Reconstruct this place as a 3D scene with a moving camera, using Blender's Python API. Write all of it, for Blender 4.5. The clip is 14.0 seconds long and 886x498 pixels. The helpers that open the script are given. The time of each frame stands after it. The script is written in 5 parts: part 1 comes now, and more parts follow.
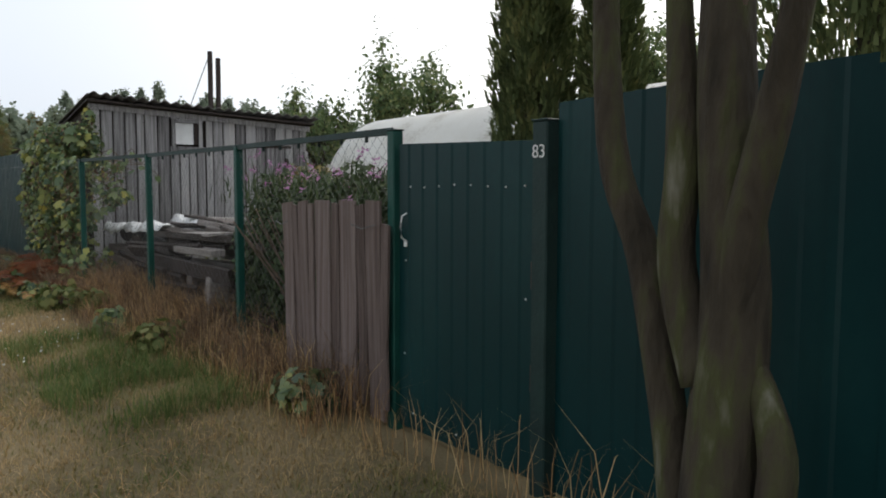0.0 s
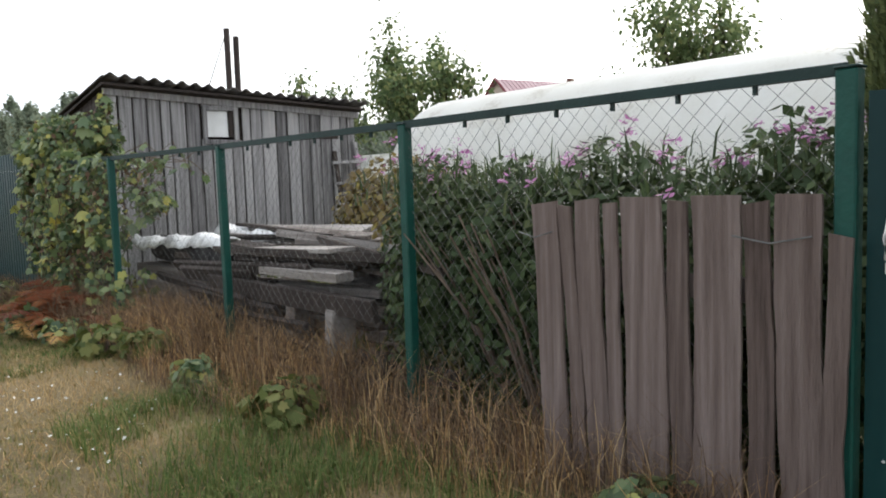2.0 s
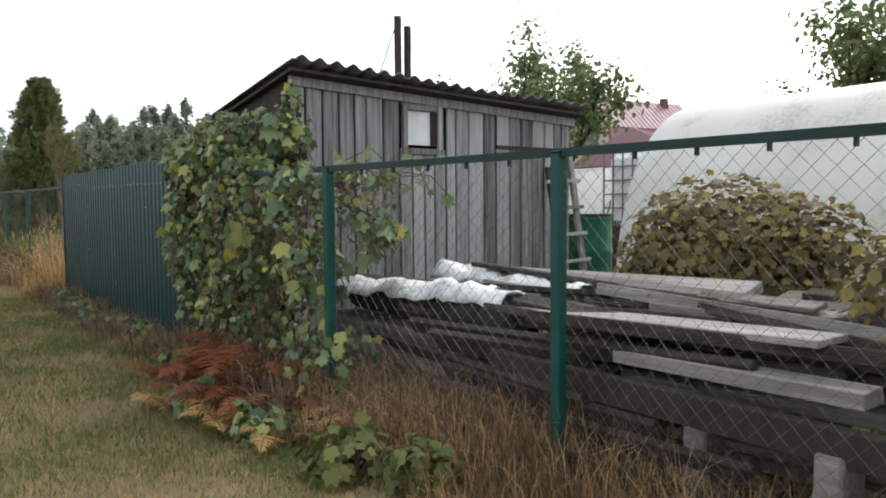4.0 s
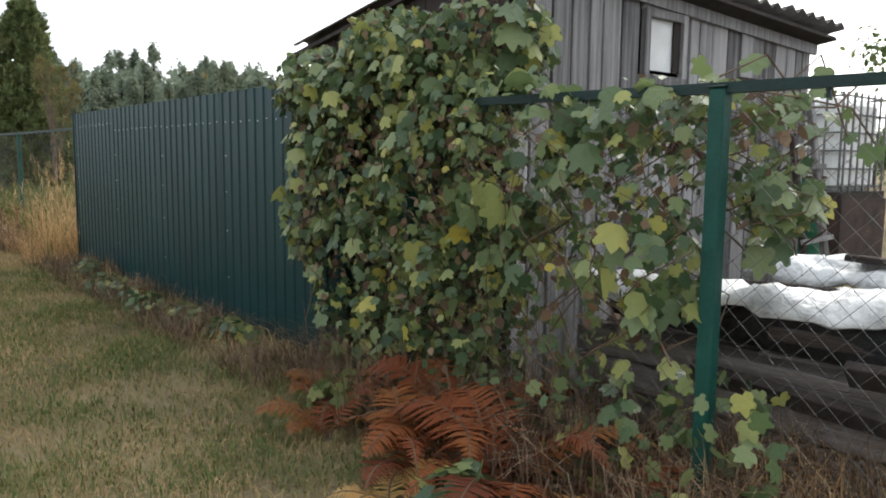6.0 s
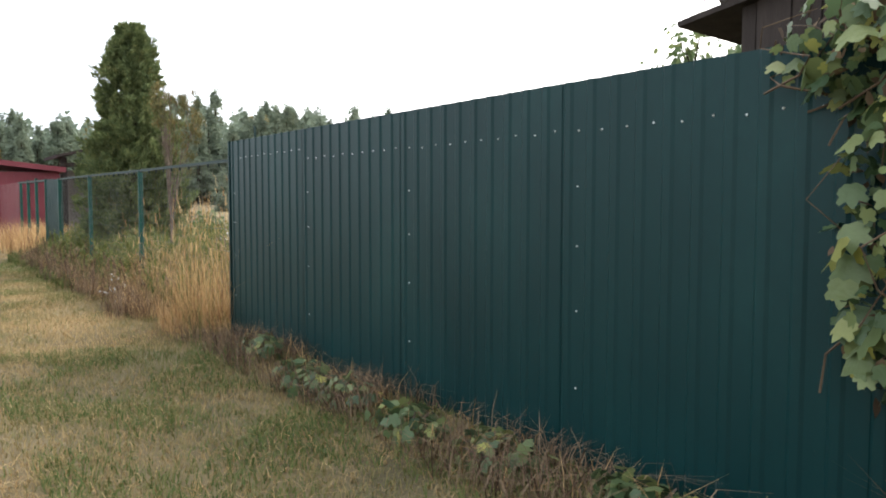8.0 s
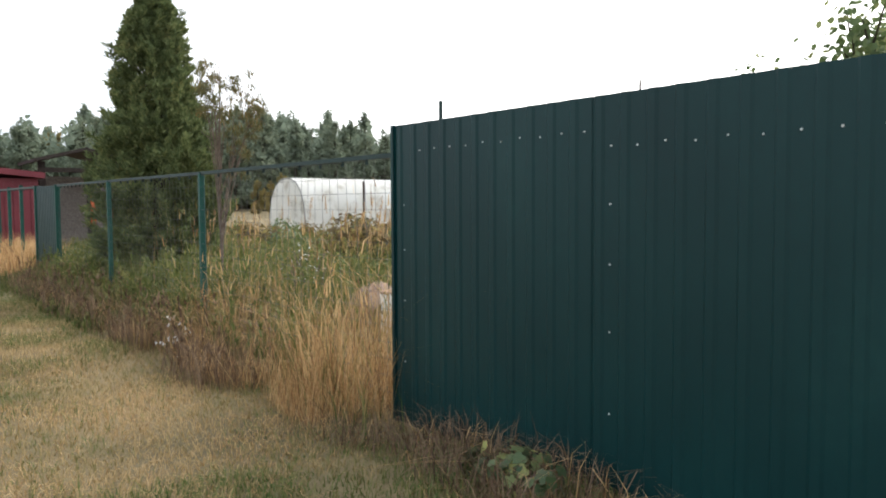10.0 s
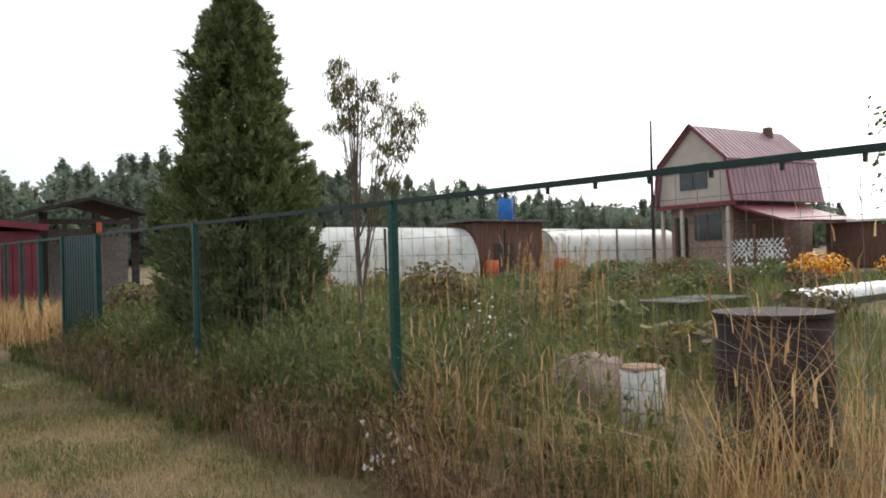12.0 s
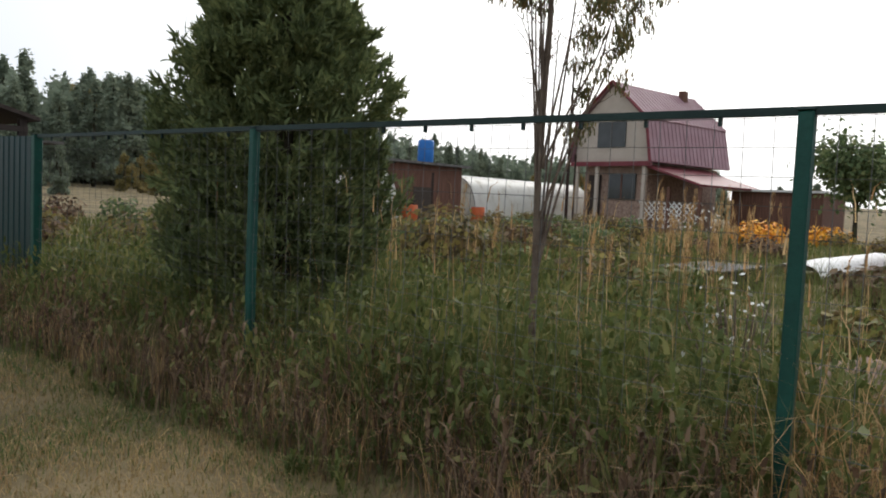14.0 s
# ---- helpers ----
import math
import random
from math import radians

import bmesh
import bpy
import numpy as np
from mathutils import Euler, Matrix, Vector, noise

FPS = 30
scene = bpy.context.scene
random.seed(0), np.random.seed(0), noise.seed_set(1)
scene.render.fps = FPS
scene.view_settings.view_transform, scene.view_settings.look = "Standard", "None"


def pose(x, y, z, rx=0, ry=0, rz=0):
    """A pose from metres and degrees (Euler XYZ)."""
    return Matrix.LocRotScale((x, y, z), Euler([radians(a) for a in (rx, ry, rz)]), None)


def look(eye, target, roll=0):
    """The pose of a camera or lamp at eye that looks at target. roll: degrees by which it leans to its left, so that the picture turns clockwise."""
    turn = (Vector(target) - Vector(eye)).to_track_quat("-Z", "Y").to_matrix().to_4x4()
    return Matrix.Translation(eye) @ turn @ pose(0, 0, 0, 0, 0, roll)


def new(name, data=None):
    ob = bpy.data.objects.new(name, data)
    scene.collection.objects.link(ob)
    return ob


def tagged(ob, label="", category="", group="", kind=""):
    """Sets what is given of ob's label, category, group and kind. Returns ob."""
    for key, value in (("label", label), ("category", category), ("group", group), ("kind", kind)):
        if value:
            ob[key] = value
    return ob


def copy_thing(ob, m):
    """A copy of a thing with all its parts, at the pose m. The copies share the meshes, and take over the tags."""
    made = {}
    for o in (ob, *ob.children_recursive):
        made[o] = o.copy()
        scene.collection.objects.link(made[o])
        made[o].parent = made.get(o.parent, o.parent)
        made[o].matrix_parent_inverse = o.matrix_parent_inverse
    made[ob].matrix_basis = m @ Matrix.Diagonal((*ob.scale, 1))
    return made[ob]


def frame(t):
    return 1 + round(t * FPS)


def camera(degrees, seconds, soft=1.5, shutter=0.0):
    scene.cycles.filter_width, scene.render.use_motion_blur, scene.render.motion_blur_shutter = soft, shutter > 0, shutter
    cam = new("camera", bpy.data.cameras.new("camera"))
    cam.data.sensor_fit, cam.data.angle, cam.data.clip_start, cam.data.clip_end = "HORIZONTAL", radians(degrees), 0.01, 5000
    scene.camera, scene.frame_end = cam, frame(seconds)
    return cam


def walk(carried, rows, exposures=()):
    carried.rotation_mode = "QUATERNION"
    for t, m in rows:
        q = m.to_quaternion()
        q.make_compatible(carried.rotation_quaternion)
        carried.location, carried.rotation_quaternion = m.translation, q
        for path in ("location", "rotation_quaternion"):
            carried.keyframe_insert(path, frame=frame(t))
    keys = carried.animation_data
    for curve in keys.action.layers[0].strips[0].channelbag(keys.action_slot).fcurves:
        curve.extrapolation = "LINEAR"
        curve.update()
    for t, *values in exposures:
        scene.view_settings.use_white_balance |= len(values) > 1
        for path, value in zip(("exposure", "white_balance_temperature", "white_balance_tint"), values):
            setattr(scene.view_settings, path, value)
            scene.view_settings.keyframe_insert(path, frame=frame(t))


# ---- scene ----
cam = camera(61.2, 14.0, soft=1.9)
# seconds, x, y, z of the eye, and its turn about x, y, z in degrees
PATH = [
    (0, 0, 0, 1.25, 85.6, -0.1, -37.9),
    (0.5, -0.025, 0.577, 1.278, 86.69, 0.06, -42.22),
    (1, -0.062, 1.135, 1.287, 85.88, 0.39, -38.69),
    (1.5, -0.135, 1.693, 1.292, 85.65, 0.05, -41.58),
    (2, -0.149, 2.352, 1.264, 85.1, 1.93, -41.17),
    (4.5, -0.196, 5.801, 1.376, 86.72, 0.11, -36.29),
    (5, -0.234, 6.472, 1.378, 84.81, -0.11, -36.55),
    (5.5, -0.227, 7.18, 1.372, 83.32, -0.09, -35.65),
    (6, -0.258, 7.85, 1.344, 83.36, -0.58, -39.15),
    (6.5, -0.27, 8.561, 1.323, 82.78, 1.64, -38.48),
    (7, -0.313, 9.284, 1.293, 85.54, -0.63, -37.28),
    (7.5, -0.337, 10.025, 1.296, 87.45, 2.93, -37.35),
    (8, -0.402, 10.772, 1.297, 86.52, -0.01, -35.58),
    (8.5, -0.409, 11.532, 1.345, 86.35, 1.4, -39.35),
    (11, -0.707, 15.145, 1.368, 87.21, -0.26, -37.6),
    (11.5, -0.785, 15.866, 1.359, 87.7, -0.94, -39.2),
    (12, -0.758, 16.635, 1.355, 90.62, 1.56, -40.02),
    (12.5, -0.795, 17.327, 1.354, 88.38, -0.91, -41.95),
    (13, -0.712, 18.104, 1.328, 88.76, -1.24, -47.42),
    (13.5, -0.744, 18.825, 1.323, 85.82, -2.31, -43.99),
    (14, -0.749, 19.545, 1.341, 86.36, -2.58, -49.39),
]

EXPOSURES = [(0.0, 0.0), (1.0, 0.2), (2.0, 0.7), (4.5, 0.6), (6.5, 0.8), (7.5, 1.0), (8.5, 1.1), (11.0, 0.45), (12.5, 0.1), (14.0, -0.1)]
walk(cam, [(t, pose(*row)) for t, *row in PATH], EXPOSURES)

# ---- light: a bright overcast sky with a weak, wide sun ----
world = bpy.data.worlds.new("sky")
scene.world = world
world.use_nodes = True
wn, wl = world.node_tree.nodes, world.node_tree.links
sky = wn.new("ShaderNodeTexSky")
sky.sky_type, sky.sun_disc = "NISHITA", False
sky.sun_elevation, sky.sun_rotation = radians(38), radians(75)
sky.air_density, sky.dust_density, sky.ozone_density = 1.0, 6.0, 1.0
haze = wn.new("ShaderNodeHueSaturation")
haze.inputs["Saturation"].default_value = 0.18
wl.new(sky.outputs["Color"], haze.inputs["Color"])
cloud = wn.new("ShaderNodeMix")
cloud.data_type = "RGBA"
cloud.inputs["Factor"].default_value = 0.7
# the cloud layer is brightest towards the veiled sun and blue-grey away from it
dirn = wn.new("ShaderNodeTexCoord")
toward = wn.new("ShaderNodeVectorMath")
toward.operation = "DOT_PRODUCT"
toward.inputs[1].default_value = (math.sin(radians(75)), math.cos(radians(75)), 0.3)
wl.new(dirn.outputs["Generated"], toward.inputs[0])
tone = wn.new("ShaderNodeValToRGB")
tone.color_ramp.interpolation = "EASE"
tone.color_ramp.elements[0].position, tone.color_ramp.elements[0].color = 0.4, (6.8, 7.4, 8.2, 1)
tone.color_ramp.elements[1].position, tone.color_ramp.elements[1].color = 0.95, (10.4, 10.4, 10.4, 1)
wl.new(toward.outputs["Value"], tone.inputs["Fac"])
wl.new(tone.outputs["Color"], cloud.inputs["B"])
wl.new(haze.outputs["Color"], cloud.inputs["A"])
wl.new(cloud.outputs["Result"], wn["Background"].inputs["Color"])
wn["Background"].inputs["Strength"].default_value = 0.15
sun = new("sun", bpy.data.lights.new("sun", "SUN"))
sun.data.energy, sun.data.angle, sun.data.color = 1.0, radians(20), (1.0, 0.95, 0.88)
sun.matrix_world = look((0, 0, 0), (-math.sin(radians(75)) * math.cos(radians(38)), -math.cos(radians(75)) * math.cos(radians(38)), -math.sin(radians(38))))


# ---- materials ----
def mat(name, stops, scale=6.0, rough=0.7, metal=0.0, bump=0.2, fine=60.0, stretch=(1, 1, 1), island=0.0, obj=0.0, through_light=0.0, spec=0.3, detail=6.0):
    """stops: [(position, rgb)] over a two-scale noise; island/obj: share of the random shift per leaf or per object."""
    m = bpy.data.materials.new(name)
    m.use_nodes = True
    n, l = m.node_tree.nodes, m.node_tree.links
    b = n["Principled BSDF"]
    b.inputs["Roughness"].default_value, b.inputs["Metallic"].default_value = rough, metal
    b.inputs["Specular IOR Level"].default_value = spec
    tc = n.new("ShaderNodeTexCoord")
    mp = n.new("ShaderNodeMapping")
    mp.inputs["Scale"].default_value = stretch
    l.new(tc.outputs["Object"], mp.inputs["Vector"])
    a = n.new("ShaderNodeTexNoise")
    a.inputs["Scale"].default_value, a.inputs["Detail"].default_value = scale, detail
    f = n.new("ShaderNodeTexNoise")
    f.inputs["Scale"].default_value, f.inputs["Detail"].default_value = fine, 4
    for q in (a, f):
        l.new(mp.outputs["Vector"], q.inputs["Vector"])
    mix = n.new("ShaderNodeMath")
    mix.operation = "MULTIPLY_ADD"
    mix.inputs[1].default_value = 0.35
    l.new(f.outputs["Fac"], mix.inputs[0])
    sub = n.new("ShaderNodeMath")
    sub.operation = "MULTIPLY_ADD"
    sub.inputs[1].default_value, sub.inputs[2].default_value = 1.3, -0.32
    l.new(a.outputs["Fac"], sub.inputs[0])
    l.new(sub.outputs[0], mix.inputs[2])
    fac = mix.outputs[0]
    for share, kind in ((island, "island"), (obj, "obj")):
        if share:
            src = n.new("ShaderNodeNewGeometry").outputs["Random Per Island"] if kind == "island" else n.new("ShaderNodeObjectInfo").outputs["Random"]
            k = n.new("ShaderNodeMix")
            k.inputs[0].default_value = share
            l.new(fac, k.inputs[2])
            l.new(src, k.inputs[3])
            fac = k.outputs[0]
    r = n.new("ShaderNodeValToRGB")
    e = r.color_ramp.elements
    while len(e) < len(stops):
        e.new(0.5)
    for q, (p, c) in zip(e, stops):
        q.position, q.color = p, (*c, 1)
    l.new(fac, r.inputs["Fac"])
    l.new(r.outputs["Color"], b.inputs["Base Color"])
    if bump:
        bp = n.new("ShaderNodeBump")
        bp.inputs["Strength"].default_value, bp.inputs["Distance"].default_value = bump, 0.02
        l.new(f.outputs["Fac"], bp.inputs["Height"])
        l.new(bp.outputs["Normal"], b.inputs["Normal"])
    if through_light:
        t = n.new("ShaderNodeBsdfTranslucent")
        l.new(r.outputs["Color"], t.inputs["Color"])
        ms = n.new("ShaderNodeMixShader")
        ms.inputs["Fac"].default_value = through_light
        l.new(b.outputs["BSDF"], ms.inputs[1])
        l.new(t.outputs["BSDF"], ms.inputs[2])
        l.new(ms.outputs["Shader"], n["Material Output"].inputs["Surface"])
    return m


M_GROUND = mat("dry_turf", [(0.2, (0.075, 0.065, 0.036)), (0.42, (0.145, 0.115, 0.06)), (0.6, (0.225, 0.172, 0.092)), (0.85, (0.31, 0.235, 0.13))], 0.7, 0.95, bump=1.0, fine=70)
M_TURF = mat("turf_blades", [(0.18, (0.065, 0.095, 0.026)), (0.4, (0.145, 0.15, 0.048)), (0.55, (0.36, 0.255, 0.12)), (0.85, (0.56, 0.40, 0.21))], 0.75, 0.8, bump=0, fine=6, island=0.22, through_light=0.25)
M_GREEN_TURF = mat("green_turf_blades", [(0.1, (0.055, 0.099, 0.0242)), (0.6, (0.121, 0.165, 0.044)), (0.9, (0.286, 0.242, 0.099))], 0.9, 0.8, bump=0, fine=5, island=0.6, through_light=0.25)
M_STRAW = mat("dry_straw", [(0.1, (0.15, 0.082, 0.036)), (0.5, (0.50, 0.30, 0.135)), (0.9, (0.72, 0.52, 0.27))], 1.0, 0.75, bump=0, fine=5, island=0.75, through_light=0.42)
M_BROWN = mat("dead_weeds", [(0.1, (0.06545, 0.04208, 0.02805)), (0.5, (0.1496, 0.0935, 0.0561)), (0.9, (0.2805, 0.1963, 0.1215))], 1.0, 0.85, bump=0, fine=5, island=0.75, through_light=0.15)
M_WEED = mat("weed_leaves", [(0.1, (0.055, 0.08, 0.02)), (0.5, (0.125, 0.15, 0.042)), (0.8, (0.23, 0.22, 0.075)), (1.0, (0.40, 0.30, 0.11))], 0.8, 0.65, bump=0, fine=5, island=0.6, through_light=0.35)
M_VINE = mat("hop_leaves", [(0.06, (0.04, 0.078, 0.034)), (0.4, (0.105, 0.158, 0.065)), (0.72, (0.205, 0.25, 0.10)), (0.9, (0.36, 0.36, 0.10)), (0.985, (0.58, 0.44, 0.06))], 2.4, 0.42, bump=0.35, fine=38, island=0.85, through_light=0.34, spec=0.45)
M_VINE_DRY = mat("dry_vine", [(0.2, (0.06, 0.04, 0.026)), (0.8, (0.19, 0.13, 0.08))], 8, 0.85, island=0.5)
M_FERN = mat("rusty_fern", [(0.1, (0.09792, 0.0216, 0.00756)), (0.5, (0.2056, 0.0528, 0.0135)), (0.8, (0.235, 0.0912, 0.0216)), (1.0, (0.2203, 0.144, 0.0486))], 2.2, 0.75, bump=0, fine=8, obj=0.6, through_light=0.25)
M_FERN_GOLD = mat("golden_fern", [(0.1, (0.34, 0.17, 0.05)), (0.9, (0.55, 0.36, 0.13))], 3, 0.75, bump=0, fine=8, obj=0.4, through_light=0.25)
M_ASTER = mat("aster_leaves", [(0.1, (0.03, 0.05, 0.02)), (0.6, (0.06, 0.09, 0.035)), (0.95, (0.13, 0.15, 0.06))], 1.5, 0.7, bump=0, fine=8, island=0.6, through_light=0.25)
M_PETAL = mat("mauve_petals", [(0.1, (0.36, 0.11, 0.30)), (0.9, (0.58, 0.30, 0.50))], 10, 0.6, bump=0, island=0.7, through_light=0.3)
M_ORANGE = mat("orange_petals", [(0.1, (0.70, 0.25, 0.02)), (0.9, (0.85, 0.45, 0.03))], 10, 0.6, bump=0, island=0.7)
M_WHITE_PETAL = mat("white_petals", [(0.1, (0.6, 0.6, 0.55)), (0.9, (0.8, 0.8, 0.76))], 10, 0.6, bump=0)
M_CYPRESS = mat("cypress_sprays", [(0.12, (0.045, 0.068, 0.028)), (0.45, (0.13, 0.165, 0.066)), (0.7, (0.22, 0.25, 0.10)), (0.95, (0.36, 0.32, 0.13))], 3.5, 0.75, bump=0, fine=14, island=0.4, through_light=0.3)
M_CYPRESS_DRY = mat("browning_sprays", [(0.1, (0.07, 0.075, 0.03)), (0.5, (0.14, 0.14, 0.055)), (0.75, (0.24, 0.16, 0.06)), (0.95, (0.32, 0.20, 0.08))], 5.0, 0.75, bump=0, fine=14, island=0.5, through_light=0.2)
M_APPLE = mat("orchard_leaves", [(0.1, (0.055, 0.092, 0.035)), (0.6, (0.135, 0.185, 0.075)), (0.95, (0.29, 0.30, 0.125))], 1.0, 0.6, bump=0, fine=8, island=0.65, through_light=0.45)
M_CURRANT = mat("currant_leaves", [(0.1, (0.06, 0.06, 0.025)), (0.42, (0.15, 0.105, 0.05)), (0.68, (0.23, 0.18, 0.06)), (0.95, (0.40, 0.34, 0.09))], 1.6, 0.65, bump=0, fine=8, island=0.7, through_light=0.35)
# needles paler than real ones: distance haze is mixed into this colour
M_HAZED_PINE = mat("hazed_pine_needles", [(0.1, (0.125, 0.16, 0.115)), (0.6, (0.21, 0.25, 0.175)), (0.95, (0.30, 0.31, 0.20))], 0.35, 0.85, bump=0, fine=3, island=0.5, obj=0.2, through_light=0.4)
M_BIRCH = mat("autumn_crown", [(0.1, (0.15, 0.14, 0.05)), (0.5, (0.26, 0.21, 0.08)), (0.95, (0.36, 0.27, 0.11))], 0.35, 0.85, bump=0, fine=3, island=0.5, obj=0.3, through_light=0.35)
M_BARK = mat("bark", [(0.2, (0.0176, 0.0141, 0.0093)), (0.5, (0.047, 0.038, 0.025)), (0.68, (0.055, 0.058, 0.022)), (0.9, (0.17, 0.16, 0.125))], 9, 0.95, bump=1.0, fine=34, stretch=(1, 1, 0.3))
M_TWIG = mat("twigs", [(0.2, (0.09, 0.065, 0.05)), (0.9, (0.22, 0.17, 0.13))], 12, 0.9, bump=0.3)
M_BIRCHBARK = mat("birch_bark", [(0.37, (0.03, 0.028, 0.026)), (0.43, (0.60, 0.58, 0.54)), (0.9, (0.82, 0.80, 0.76))], 4.5, 0.75, bump=0.4, stretch=(1, 1, 3.4))
M_ENDGRAIN = mat("cut_wood", [(0.2, (0.24, 0.14, 0.09)), (0.9, (0.44, 0.28, 0.19))], 9, 0.9, bump=0.4)
M_GREY = mat("weathered_planks", [(0.15, (0.07, 0.066, 0.066)), (0.36, (0.22, 0.21, 0.208)), (0.6, (0.42, 0.405, 0.40)), (0.92, (0.60, 0.575, 0.555))], 3.0, 0.92, bump=0.8, fine=26, stretch=(13, 13, 0.5), obj=0.42)
M_BROWNWOOD = mat("brown_planks", [(0.15, (0.05, 0.035, 0.03)), (0.36, (0.128, 0.093, 0.08)), (0.6, (0.2, 0.153, 0.136)), (0.9, (0.31, 0.25, 0.226))], 2.6, 0.92, bump=0.8, fine=24, stretch=(14, 14, 0.6), obj=0.3)
M_LUMBER = mat("old_lumber", [(0.15, (0.022, 0.018, 0.016)), (0.42, (0.085, 0.067, 0.056)), (0.62, (0.19, 0.162, 0.145)), (0.9, (0.40, 0.375, 0.35))], 2.6, 0.92, bump=0.7, fine=26, stretch=(10, 0.5, 10), obj=0.6)
# dark old wood; also colours the shade sheets behind the shed's board gaps
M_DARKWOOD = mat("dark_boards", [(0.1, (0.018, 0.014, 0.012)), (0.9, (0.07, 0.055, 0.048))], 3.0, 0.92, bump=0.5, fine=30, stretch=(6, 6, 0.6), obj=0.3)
M_SLATE = mat("fibre_cement_roof", [(0.2, (0.07, 0.065, 0.062)), (0.6, (0.16, 0.15, 0.145)), (0.95, (0.28, 0.27, 0.25))], 4, 0.95, bump=0.4)
M_TEAL = mat("teal_enamel", [(0.15, (0.0018, 0.021, 0.0225)), (0.6, (0.0026, 0.0285, 0.0295)), (0.95, (0.006, 0.040, 0.039))], 1.6, 0.42, bump=0.03, fine=25, spec=0.22, stretch=(1, 1, 0.6))
M_POST = mat("green_post_paint", [(0.2, (0.00306, 0.03825, 0.0306)), (0.6, (0.00612, 0.0612, 0.0459)), (0.85, (0.0102, 0.0816, 0.0612)), (1.0, (0.0612, 0.0408, 0.0255))], 5, 0.5, bump=0.15, fine=50)
M_RAIL = mat("dark_rail_paint", [(0.2, (0.0072, 0.021, 0.0192)), (0.8, (0.012, 0.036, 0.0312)), (1.0, (0.048, 0.03, 0.021))], 5, 0.55, bump=0.15)
M_WIRE = mat("galvanised_wire", [(0.2, (0.10, 0.10, 0.097)), (0.9, (0.2, 0.2, 0.195))], 20, 0.6, metal=0.3, bump=0)
M_BOLT = mat("zinc_screw", [(0.2, (0.45, 0.46, 0.45)), (0.9, (0.65, 0.66, 0.65))], 20, 0.4, metal=0.3, bump=0)
M_WHITE = mat("white_paint", [(0.2, (0.62, 0.62, 0.60)), (0.9, (0.8, 0.8, 0.78))], 6, 0.5, bump=0.1)
M_FILM = mat("milky_polycarbonate", [(0.15, (0.36, 0.32, 0.25)), (0.42, (0.72, 0.71, 0.66)), (0.9, (0.82, 0.82, 0.79))], 1.4, 0.4, bump=0.1, fine=30, through_light=0.35)
M_TARP = mat("crumpled_foil_sheet", [(0.2, (0.34, 0.34, 0.33)), (0.45, (0.70, 0.70, 0.69)), (0.9, (0.86, 0.86, 0.85))], 7, 0.4, bump=0.9, fine=22)
M_BLACK = mat("black_roofing_felt", [(0.2, (0.014, 0.013, 0.013)), (0.9, (0.05, 0.047, 0.045))], 6, 0.8, bump=0.4)
M_REDMETAL = mat("burgundy_metal", [(0.2, (0.13, 0.022, 0.03)), (0.9, (0.21, 0.045, 0.055))], 1.5, 0.5, bump=0.05)
M_PINKROOF = mat("faded_burgundy_roof", [(0.2, (0.27, 0.1495, 0.1725)), (0.9, (0.38, 0.2415, 0.2645))], 0.8, 0.5, bump=0.05)
M_SIDING = mat("cream_siding", [(0.2, (0.42, 0.36, 0.30)), (0.9, (0.55, 0.48, 0.41))], 1.0, 0.8, bump=0.1)
M_GLASS = mat("dark_window", [(0.2, (0.02, 0.024, 0.024)), (0.9, (0.045, 0.05, 0.05))], 1.0, 0.12, bump=0, spec=0.5)
M_BARREL = mat("green_drum_paint", [(0.2, (0.008, 0.09, 0.05)), (0.85, (0.015, 0.15, 0.085)), (1.0, (0.11, 0.06, 0.03))], 4, 0.5, bump=0.1)
M_RUST = mat("rusty_dark_steel", [(0.2, (0.018, 0.013, 0.012)), (0.7, (0.055, 0.032, 0.024)), (1.0, (0.14, 0.07, 0.04))], 6, 0.8, bump=0.3)
M_BLUE = mat("blue_plastic", [(0.2, (0.02, 0.13, 0.42)), (0.9, (0.03, 0.19, 0.55))], 3, 0.5, bump=0)
M_REDWOOD = mat("red_brown_boards", [(0.2, (0.09, 0.042, 0.03)), (0.9, (0.21, 0.11, 0.08))], 2.0, 0.85, bump=0.2, stretch=(6, 6, 0.4))
M_ORANGEPAINT = mat("orange_red_paint", [(0.2, (0.425, 0.08, 0.024)), (0.9, (0.5525, 0.128, 0.04))], 5, 0.6, bump=0.05)
M_STONE = mat("pink_granite", [(0.2, (0.20, 0.13, 0.10)), (0.6, (0.34, 0.24, 0.19)), (0.95, (0.45, 0.36, 0.30))], 7, 0.95, bump=0.6)


# ---- mesh helpers ----
def thing(name, label, category, at=(0, 0, 0), group="", kind=""):
    e = new(name)
    e.empty_display_size = 0.1
    e.location = at
    return tagged(e, label, category, group, kind)


def finish(name, me, material, parent=None, label="", smooth=False):
    me.materials.append(material)
    if smooth:
        me.polygons.foreach_set("use_smooth", [True] * len(me.polygons))
    ob = new(name, me)
    if parent is not None:
        ob.parent = parent
    return tagged(ob, label)


def part(name, bm, material, parent=None, label="", smooth=False):
    me = bpy.data.meshes.new(name)
    bm.normal_update()
    bm.to_mesh(me)
    bm.free()
    return finish(name, me, material, parent, label, smooth)


def box(bm, x0, x1, y0, y1, z0, z1, m=None, bevel=0.0):
    r = bmesh.ops.create_cube(bm, size=1, matrix=(m or Matrix()) @ Matrix.Translation(((x0 + x1) / 2, (y0 + y1) / 2, (z0 + z1) / 2)) @ Matrix.Diagonal((x1 - x0, y1 - y0, z1 - z0, 1)))
    if bevel:
        es = {e for v in r["verts"] for e in v.link_edges}
        bmesh.ops.bevel(bm, geom=list(es), offset=bevel, segments=1, affect="EDGES")
    return bm


